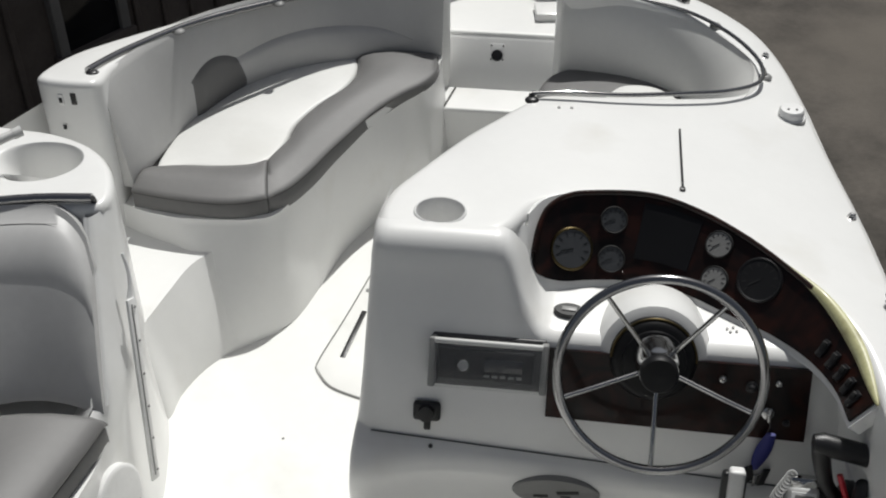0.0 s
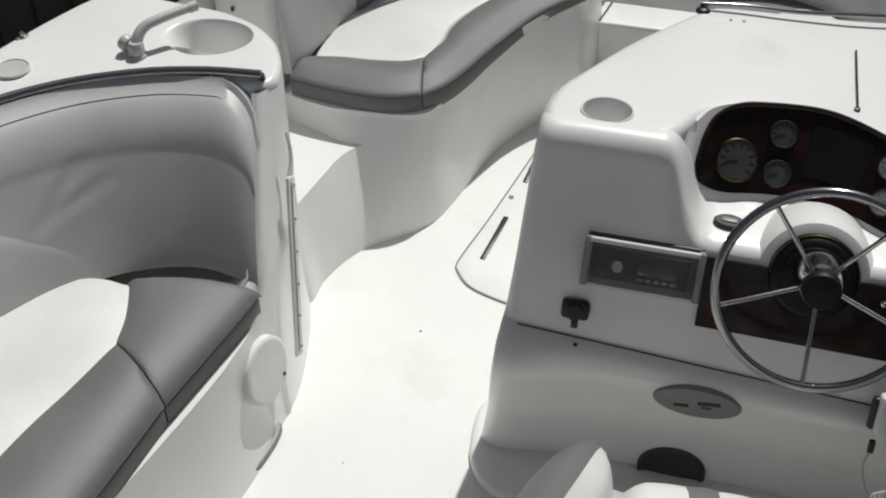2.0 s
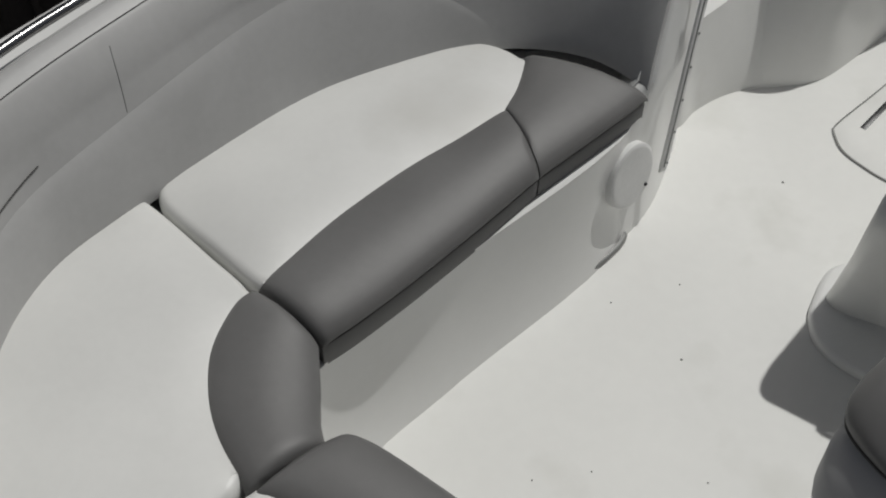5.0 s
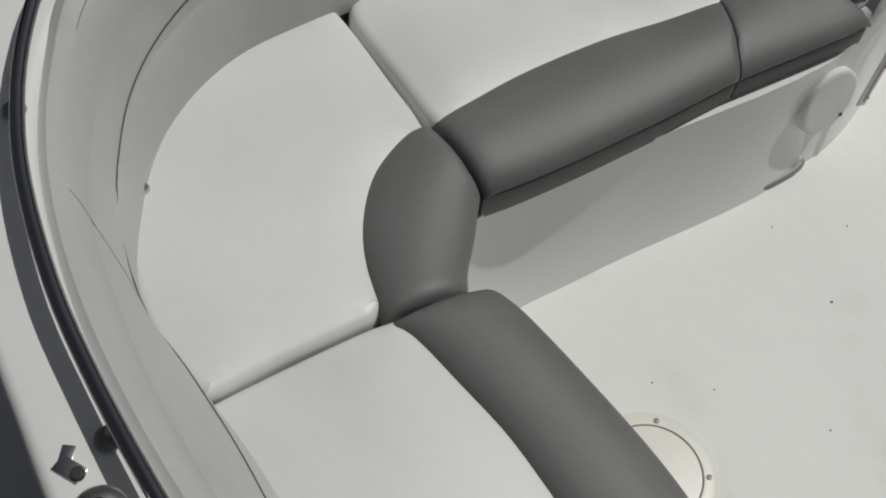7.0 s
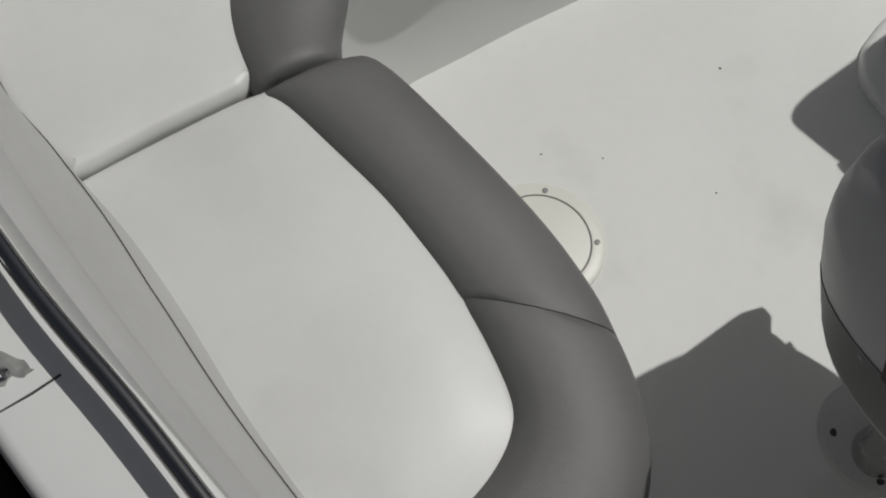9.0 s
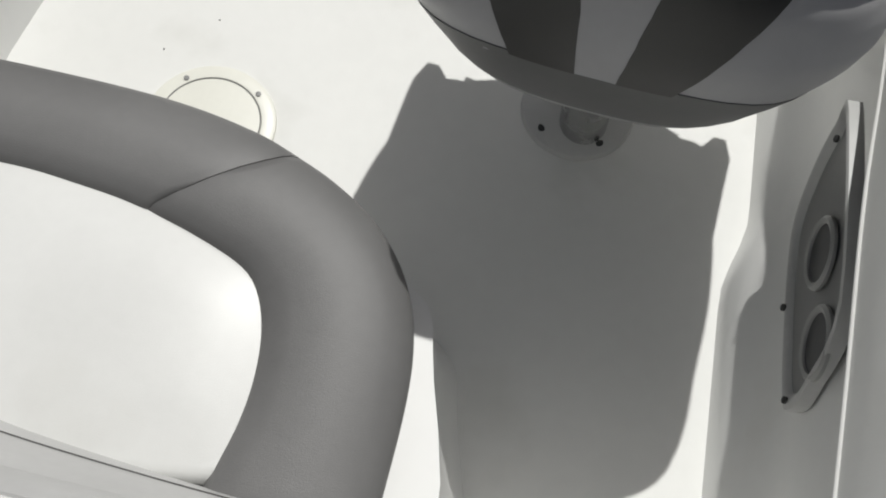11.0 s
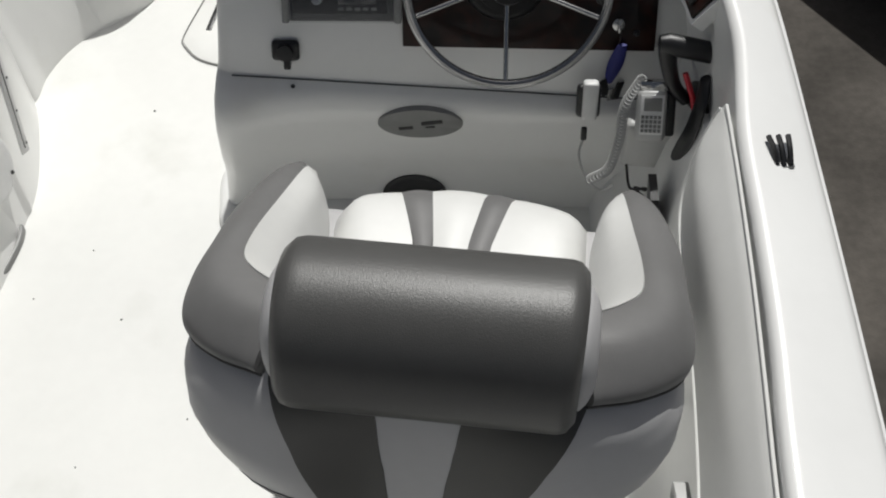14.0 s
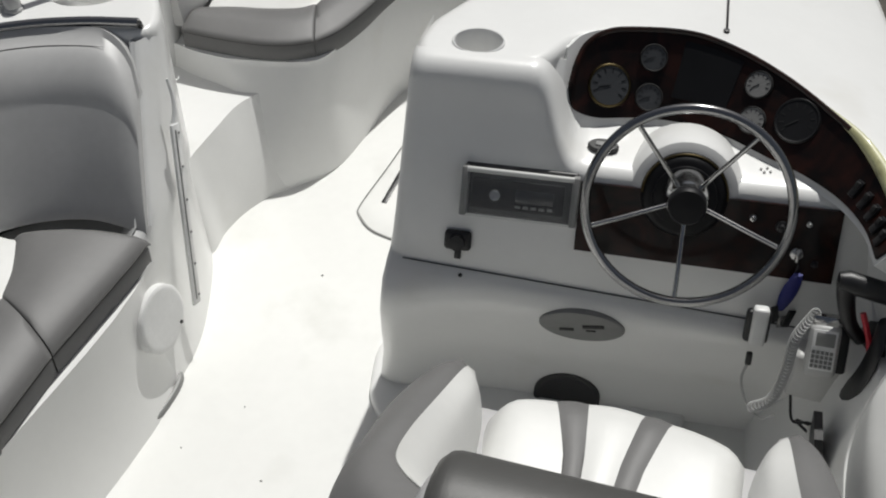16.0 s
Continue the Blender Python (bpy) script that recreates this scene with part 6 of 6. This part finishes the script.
PUCK = (1.205, 0.625)
th = thing("deck_puck", "white round plastic cap on the bow deck", "deck fitting", (*PUCK, deck_z(*PUCK)))
bm = bmesh.new()
lathe(bm, [(0.036, 0.0), (0.036, 0.005), (0.031, 0.007), (0.031, 0.022), (0.027, 0.027), (0.0, 0.029)], Matrix(), 32)
part("cap", bm, WHITEPL, th)
bm = bmesh.new()
lathe(bm, [(0.038, -0.004), (0.038, 0.004), (0.0, 0.004)], Matrix(), 32)
part("gasket", bm, GREYPL, th)
for x in (-0.010, 0.010):
    bm = bmesh.new()
    lathe(bm, [(0.003, 0.026), (0.003, 0.030), (0, 0.030)], pose(x, -0.008, 0), 8)
    part("screw", bm, DARK, th)

for x, y in ((0.632, 0.43), (0.662, 0.435)):
    bm = bmesh.new()
    lathe(bm, [(0.004, 0), (0.004, 0.002), (0, 0.0025)], Matrix.Translation((x, y, deck_z(x, y))), 8)
    single("deck_screw", bm, GREYPL, "tiny screw head on the helm deck", "screw")


def cleat(at, yaw, s=1.0, name="cleat"):
    th = thing(name, "dark folded deck cleat on the side deck", "cleat", at, group="deck cleats", rz=yaw)
    bm = bmesh.new()
    block(bm, 0.045 * s, 0.07 * s, 0.006, pose(0, 0, 0.003), 0.003)
    part("base", bm, STEEL, th)
    for k in (-1, 0, 1):
        bm = bmesh.new()
        tube(bm, curve([(0.014 * k * s, -0.03 * s, 0.006), (0.016 * k * s, 0.0, 0.018), (0.02 * k * s, 0.034 * s, 0.02)], 4), 0.006 * s, 8)
        part("prong", bm, BLACK, th)


cleat((1.270, -0.80, 0.694), 4, 0.78)
cleat((1.302, -0.165, 0.709), 10, 0.7)
cleat((0.97, 1.30, deck_z(0.97, 1.30)), 40, 0.6)

# rub rails along the hull edge
bm = bmesh.new()
EDGE = [(1.30, -2.05), (1.318, -1.8), (1.332, -1.25), (1.338, -0.75), (1.330, -0.35), (1.312, 0.12), (1.279, 0.5), (1.262, 0.78), (1.235, 1.0), (1.19, 1.16), (1.12, 1.265), (1.03, 1.345)]
tube(bm, resample(curve([(x, y, deck_z(x, y) - 0.038) for x, y in EDGE], 8), 90), 0.013, 8)
single("rub_rail_starboard", bm, WHITEPL, "white vinyl rub rail on the hull edge", "rub rail", "structure")
bm = bmesh.new()
tube(bm, resample(curve([(0.395, -2.176, 0.62), (-0.136, -2.148, 0.62), (-0.258, -2.125, 0.62), (-0.52, -2.065, 0.62), (-0.744, -1.995, 0.62), (-0.95, -1.852, 0.62), (-1.11, -1.62, 0.62), (-1.177, -1.359, 0.62), (-1.179, -1.056, 0.62), (-1.154, -0.622, 0.62), (-0.985, -0.05, 0.62), (-0.875, 0.24, 0.62)], 8), 120), 0.011, 8)
single("rub_rail_port", bm, GREYPL, "grey vinyl rub rail on the hull edge", "rub rail", "structure")

# stern fittings
th = thing("filler_dome", "stainless domed cap with a centre screw at the stern", "deck fitting", (-0.18, -2.099, 0.693))
bm = bmesh.new()
lathe(bm, [(0.026, 0.0), (0.025, 0.020), (0.029, 0.026), (0.033, 0.034), (0.032, 0.044), (0.026, 0.053), (0.014, 0.059), (0.0, 0.060)], Matrix(), 36)
part("dome", bm, DOME, th)
bm = bmesh.new()
lathe(bm, [(0.012, 0.058), (0.010, 0.064), (0.004, 0.062), (0.0, 0.061)], Matrix(), 14)
part("screw", bm, DARK, th)
for at, yaw in (((-0.264, -2.094, 0.694), 20),):
    th = thing("stern_bracket", "worn steel bracket screwed to the stern deck", "bracket", at, group="stern brackets", rz=yaw)
    bm = bmesh.new()
    block(bm, 0.036, 0.022, 0.003, pose(0, 0, 0.0015), 0.001)
    block(bm, 0.016, 0.034, 0.0026, pose(-0.012, 0.008, 0.0013, 0, 0, 25), 0.001)
    part("strap", bm, STEEL, th)
    bm = bmesh.new()
    lathe(bm, [(0.009, 0.003), (0.008, 0.008), (0.003, 0.009), (0, 0.008)], pose(0.012, 0.0, 0), 12)
    part("screw", bm, DARK, th)
th = thing("adhesive_patch", "patch of old grey adhesive with two screws on the stern deck", "adhesive residue", (-0.083, -2.121, 0.694))
rng = random.Random(8)
edge = [(-0.052, -0.012), (-0.048, 0.012), (-0.030, 0.016), (-0.022, 0.006), (-0.004, 0.014), (0.012, 0.022), (0.032, 0.024), (0.030, 0.010), (0.020, 0.004), (0.026, -0.010), (0.010, -0.020), (-0.016, -0.024), (-0.034, -0.030)]
bm = bmesh.new()
moulded(bm, [p.to_2d() + Vector((rng.uniform(-0.0015, 0.0015), rng.uniform(-0.0015, 0.0015))) for p in resample([Vector((*p, 0)) for p in edge], 48, True)], 0.0016, -0.002, 0.0006, 2, 0.02)
part("residue", bm, RESIDUE, th)
for x, y in ((-0.019, 0.004), (0.014, -0.002)):
    bm = bmesh.new()
    lathe(bm, [(0.0075, 0.001), (0.0075, 0.004), (0.004, 0.0065), (0.0025, 0.005), (0, 0.005)], pose(x, y, 0), 14)
    part("screw", bm, STEEL, th)
bm = bmesh.new()
tube(bm, [(-0.03, -2.08, 0.695), (-0.033, -2.114, 0.695), (-0.039, -2.152, 0.694)], 0.0016, 6)
single("deck_joint", bm, SEAM, "thin dark joint across the stern deck", "joint", "structure")
th = thing("stern_fender", "black plastic housing hung outside the stern", "housing", (-0.10, -2.275, 0.40))
bm = bmesh.new()
block(bm, 0.40, 0.20, 0.34, pose(0, 0, 0, 0, 0, -6), 0.06, 4)
part("body", bm, RUBBER, th)
bm = bmesh.new()
tube(bm, curve([(-0.17, 0.06, 0.12), (-0.215, 0.07, 0.15), (-0.225, 0.11, 0.15), (-0.19, 0.125, 0.14), (-0.15, 0.10, 0.12)], 6), 0.013, 8)
part("hook", bm, BLACK, th)

# gate hardware on the bow deck's end
th = thing("gate_latch_plate", "steel gate latch plates on the bow deck end", "latch")
for x, z, w, h, mt in ((-0.637, 0.655, 0.014, 0.032, WHITEPL), (-0.603, 0.66, 0.015, 0.034, SEAM), (-0.643, 0.575, 0.006, 0.007, DARK)):
    bm = bmesh.new()
    block(bm, w, 0.006, h, pose(x, 0.489, z), 0.002)
    pl = part("plate", bm, mt, th)
    bm = bmesh.new()
    block(bm, 0.008, 0.003, 0.014, pose(x, 0.4855, z), 0.001)
    part("slot", bm, DARK, pl)

# bow panel fitting
th = thing("bow_fitting", "chrome and black fitting in the bow panel", "deck fitting", (0.402, 1.524, 0.304))
m = facing(Vector((0, 0, 0)), (0, -0.84, 0.54))
bm = bmesh.new()
block(bm, 0.05, 0.06, 0.006, m, 0.003)
part("plate", bm, WHITEPL, th)
bm = bmesh.new()
lathe(bm, [(0.02, 0.0), (0.018, 0.006), (0.0, 0.007)], m @ pose(0, -0.010, 0.002), 20)
part("eye", bm, BLACK, th)
for x, y in ((-0.02, 0.022), (0.02, 0.022), (-0.02, -0.024), (0.02, -0.024)):
    bm = bmesh.new()
    lathe(bm, [(0.003, 0.002), (0.003, 0.0045), (0, 0.005)], m @ pose(x, y, 0), 8)
    part("screw", bm, DARK, th)
bm = bmesh.new()
block(bm, 0.11, 0.10, 0.03, pose(0.57, 1.71, 0.373, 0, 0, 8), 0.006)
single("bow_block", bm, GELCOAT, "small white raised block on the bow deck", "deck fitting")

# side cup panel
th = thing("side_cup_panel", "grey recessed side panel with two round holders", "side panel")
shape = [(-1.63, 0.245), (-1.655, 0.27), (-1.645, 0.33), (-1.56, 0.45), (-1.27, 0.45), (-1.262, 0.41), (-1.285, 0.34), (-1.335, 0.265), (-1.39, 0.24), (-1.50, 0.235)]
mid = (-1.45, 0.34)
bm = bmesh.new()
rings = []
for k, out in ((1.04, -0.012), (1.04, 0.010), (1.0, 0.012), (0.95, 0.008), (0.91, -0.002)):
    rings.append(curve([Vector((1.094 - out - 0.05 * (0.3 - (mid[1] + (z - mid[1]) * k)), mid[0] + (y - mid[0]) * k, mid[1] + (z - mid[1]) * k)) for y, z in shape], 5, True))
loft(bm, rings, True, False)
part("panel_rim", bm, PALEPL, th, "pale rounded rim")
bm = bmesh.new()
loft(bm, [curve([Vector((1.094 + 0.003 + d - 0.05 * (0.3 - z), mid[0] + (y - mid[0]) * 0.94, mid[1] + (z - mid[1]) * 0.94)) for y, z in shape], 5, True) for d in (0.0, -0.003)])
part("panel", bm, GREYPL, th)
for y in (-1.45, -1.59):
    m = facing(Vector((1.094, y, 0.36)), (-1, 0, 0.05))
    bm = bmesh.new()
    lathe(bm, [(0.056, 0), (0.056, 0.005), (0.051, 0.009), (0.045, 0.007), (0.044, 0.002)], m, 32)
    rg = part("holder_ring", bm, VMIDPL, th, "grey plastic ring")
    bm = bmesh.new()
    lathe(bm, [(0.0445, 0.001), (0.0445, 0.003), (0, 0.003)], m, 32)
    part("well", bm, SMOKEPL, rg)
for y, z in ((-1.292, 0.42), (-1.49, 0.232), (-1.648, 0.262)):
    bm = bmesh.new()
    lathe(bm, [(0.006, 0), (0.006, 0.004), (0, 0.005)], facing(Vector((1.080 + 0.05 * (z - 0.25), y, z)), (-1, 0, 0.3)), 8)
    part("screw", bm, DARK, th)

# ---- trailer that carries the hull ----
def trailer():
    th = thing("boat_trailer", "galvanised boat trailer under the hull", "trailer")
    for x in (-0.45, 0.65):
        bm = bmesh.new()
        block(bm, 0.09, 2.9, 0.05, pose(x, -0.55, -0.742), 0.008)
        part("bunk", bm, RUBBER, th, "carpeted bunk board")
        bm = bmesh.new()
        block(bm, 0.06, 3.2, 0.10, pose(x, -0.45, -0.86), 0.008)
        part("side_beam", bm, STEEL, th)
        for y in (-1.7, -0.2, 0.75):
            bm = bmesh.new()
            block(bm, 0.05, 0.05, 0.10, pose(x, y, -0.79), 0.004)
            part("bunk_post", bm, STEEL, th)
    for y in (-1.7, -0.2, 0.95):
        bm = bmesh.new()
        block(bm, 1.2, 0.07, 0.08, pose(0.1, y, -0.90), 0.008)
        part("cross_member", bm, STEEL, th)
    bm = bmesh.new()
    block(bm, 0.08, 2.2, 0.10, pose(0.1, 1.9, -0.93), 0.008)
    part("tongue", bm, STEEL, th)
    bm = bmesh.new()
    tube(bm, [(0.1, 2.85, -0.93), (0.1, 2.85, -1.42)], 0.03, 12)
    lathe(bm, [(0.08, 0.0), (0.08, 0.012), (0.03, 0.02), (0.0, 0.02)], pose(0.1, 2.85, GZ + 0.012), 20)
    part("jack_leg", bm, STEEL, th)
    bm = bmesh.new()
    tube(bm, [(-0.72, -0.75, -1.15), (0.92, -0.75, -1.15)], 0.035, 12)
    for x in (-0.45, 0.65):
        block(bm, 0.06, 0.14, 0.26, pose(x, -0.75, -1.03), 0.008)
    part("axle", bm, STEEL, th)
    for x in (-0.75, 0.95):
        m = Matrix.Translation((x, -0.75, -1.15)) @ Matrix.Rotation(radians(90 if x > 0 else -90), 4, "Y")
        bm = bmesh.new()
        lathe(bm, [(0.16, -0.08), (0.26, -0.09), (0.295, -0.06), (0.30, 0.0), (0.295, 0.06), (0.26, 0.09), (0.16, 0.08)], m, 36)
        w = part("wheel", bm, RUBBER, th, "black tyre")
        bm = bmesh.new()
        lathe(bm, [(0.165, 0.05), (0.165, 0.085), (0.15, 0.06), (0.06, 0.05), (0.05, 0.08), (0.0, 0.085)], m, 32)
        part("rim", bm, GREYPL, w)


trailer()

# ---- far things: car, building ----
def car():
    th = thing("parked_car", "black parked car beside the boat", "car", (3.97, 2.12, GZ), rz=126.9)
    bm = bmesh.new()
    secs = [(-2.1, 0.55, 0.35, 0.85), (-2.0, 0.80, 0.28, 0.98), (-1.5, 0.87, 0.24, 1.02), (0.0, 0.88, 0.22, 1.0), (0.9, 0.87, 0.22, 0.96), (1.4, 0.86, 0.24, 0.88), (1.66, 0.78, 0.26, 0.74), (1.76, 0.55, 0.34, 0.62)]
    rings = []
    for x, w, z0, z1 in secs:
        rings.append([Vector((x, w * u, z0 + (z1 - z0) * v)) for u, v in ((-0.9, 0), (-1, 0.25), (-1, 0.6), (-0.96, 0.9), (-0.85, 1), (0.85, 1), (0.96, 0.9), (1, 0.6), (1, 0.25), (0.9, 0))])
    loft(bm, rings)
    part("body", bm, CARPAINT, th)
    bm = bmesh.new()
    loft(bm, [[Vector((x, w * u, z)) for u in (-1, -0.6, 0.6, 1)] + [Vector((x, w2 * u, z2)) for u in (1, 0.6, -0.6, -1)] for x, w, z, w2, z2 in ((-1.9, 0.78, 0.95, 0.6, 1.05), (-1.3, 0.80, 0.98, 0.62, 1.42), (0.0, 0.80, 0.98, 0.64, 1.46), (0.5, 0.80, 0.95, 0.62, 1.36), (1.1, 0.78, 0.9, 0.7, 0.96))])
    part("cabin", bm, WINDOW, th, "dark glass cabin")
    for x in (-1.35, 1.14):
        for y in (-0.78, 0.78):
            s = 1 if y > 0 else -1
            m = Matrix.Translation((x, y, 0.31)) @ Matrix.Rotation(radians(-90 * s), 4, "X")
            bm = bmesh.new()
            lathe(bm, [(0.17, 0.10), (0.26, 0.115), (0.305, 0.09), (0.31, 0.0), (0.305, -0.09), (0.17, -0.1)], m, 40)
            wh = part("wheel", bm, RUBBER, th, "black tyre")
            bm = bmesh.new()
            lathe(bm, [(0.185, 0.06), (0.185, 0.116), (0.17, 0.10), (0.15, 0.092), (0.0, 0.10)], m, 40)
            rim = part("rim", bm, PALEPL, wh, "grey alloy rim")
            for k in range(6):
                bm = bmesh.new()
                lathe(bm, [(0.030, -0.02), (0.030, 0.006), (0.0, 0.006)], m @ pose(0, 0, 0.095, 0, 0, k * 60) @ pose(0.105, 0, 0), 14)
                part("rim_hole", bm, DARK, wh)
            bm = bmesh.new()
            lathe(bm, [(0.035, 0.09), (0.035, 0.108), (0.0, 0.108)], m, 20)
            part("hub_cap", bm, DARK, wh)
    bm = bmesh.new()
    block(bm, 0.12, 1.4, 0.16, pose(1.72, 0, 0.42), 0.05, 3)
    part("bumper", bm, CARPAINT, th)
    for y in (-0.62, 0.62):
        bm = bmesh.new()
        block(bm, 0.1, 0.30, 0.12, pose(1.64, y, 0.66), 0.04, 3)
        part("headlight", bm, PALEPL, th)


car()


def building():
    th = thing("shed", "dark brown shed wall with vertical board siding", "building", (-2.07, 3.31, GZ), rz=-30)
    bm = bmesh.new()
    block(bm, 0.2, 11.0, 3.6, pose(-0.12, -1.5, 1.8), 0)
    part("wall", bm, SIDING, th, smooth=False)
    bm = bmesh.new()
    block(bm, 1.6, 11.6, 0.14, pose(-0.5, -1.5, 3.66, 0, 8, 0), 0.02)
    part("roof", bm, SIDING, th, smooth=False)
    b0 = bmesh.new()
    block(b0, 0.03, 0.04, 3.5, pose(0, 0, 0), 0.006, 1)
    me = finish("batten", b0, SIDING, False)
    y = -6.9
    while y < 3.9:
        if not -0.12 < y < 0.47:
            ob = new("batten", me)
            ob.parent, ob.location = th, (-0.01, y, 1.78)
        y += 0.20
    bm = bmesh.new()
    block(bm, 0.03, 0.36, 1.3, pose(-0.012, 0.18, 1.30), 0.004)
    w = part("window", bm, WINDOW, th, "dark window glass")
    for yy in (-0.03, 0.39):
        bm = bmesh.new()
        block(bm, 0.06, 0.06, 1.42, pose(0.0, yy, 1.30), 0.006)
        part("window_frame", bm, GREYPL, w)
    bm = bmesh.new()
    block(bm, 0.09, 0.52, 0.05, pose(0.005, 0.18, 0.63), 0.006)
    part("sill", bm, SIDING, w)


building()
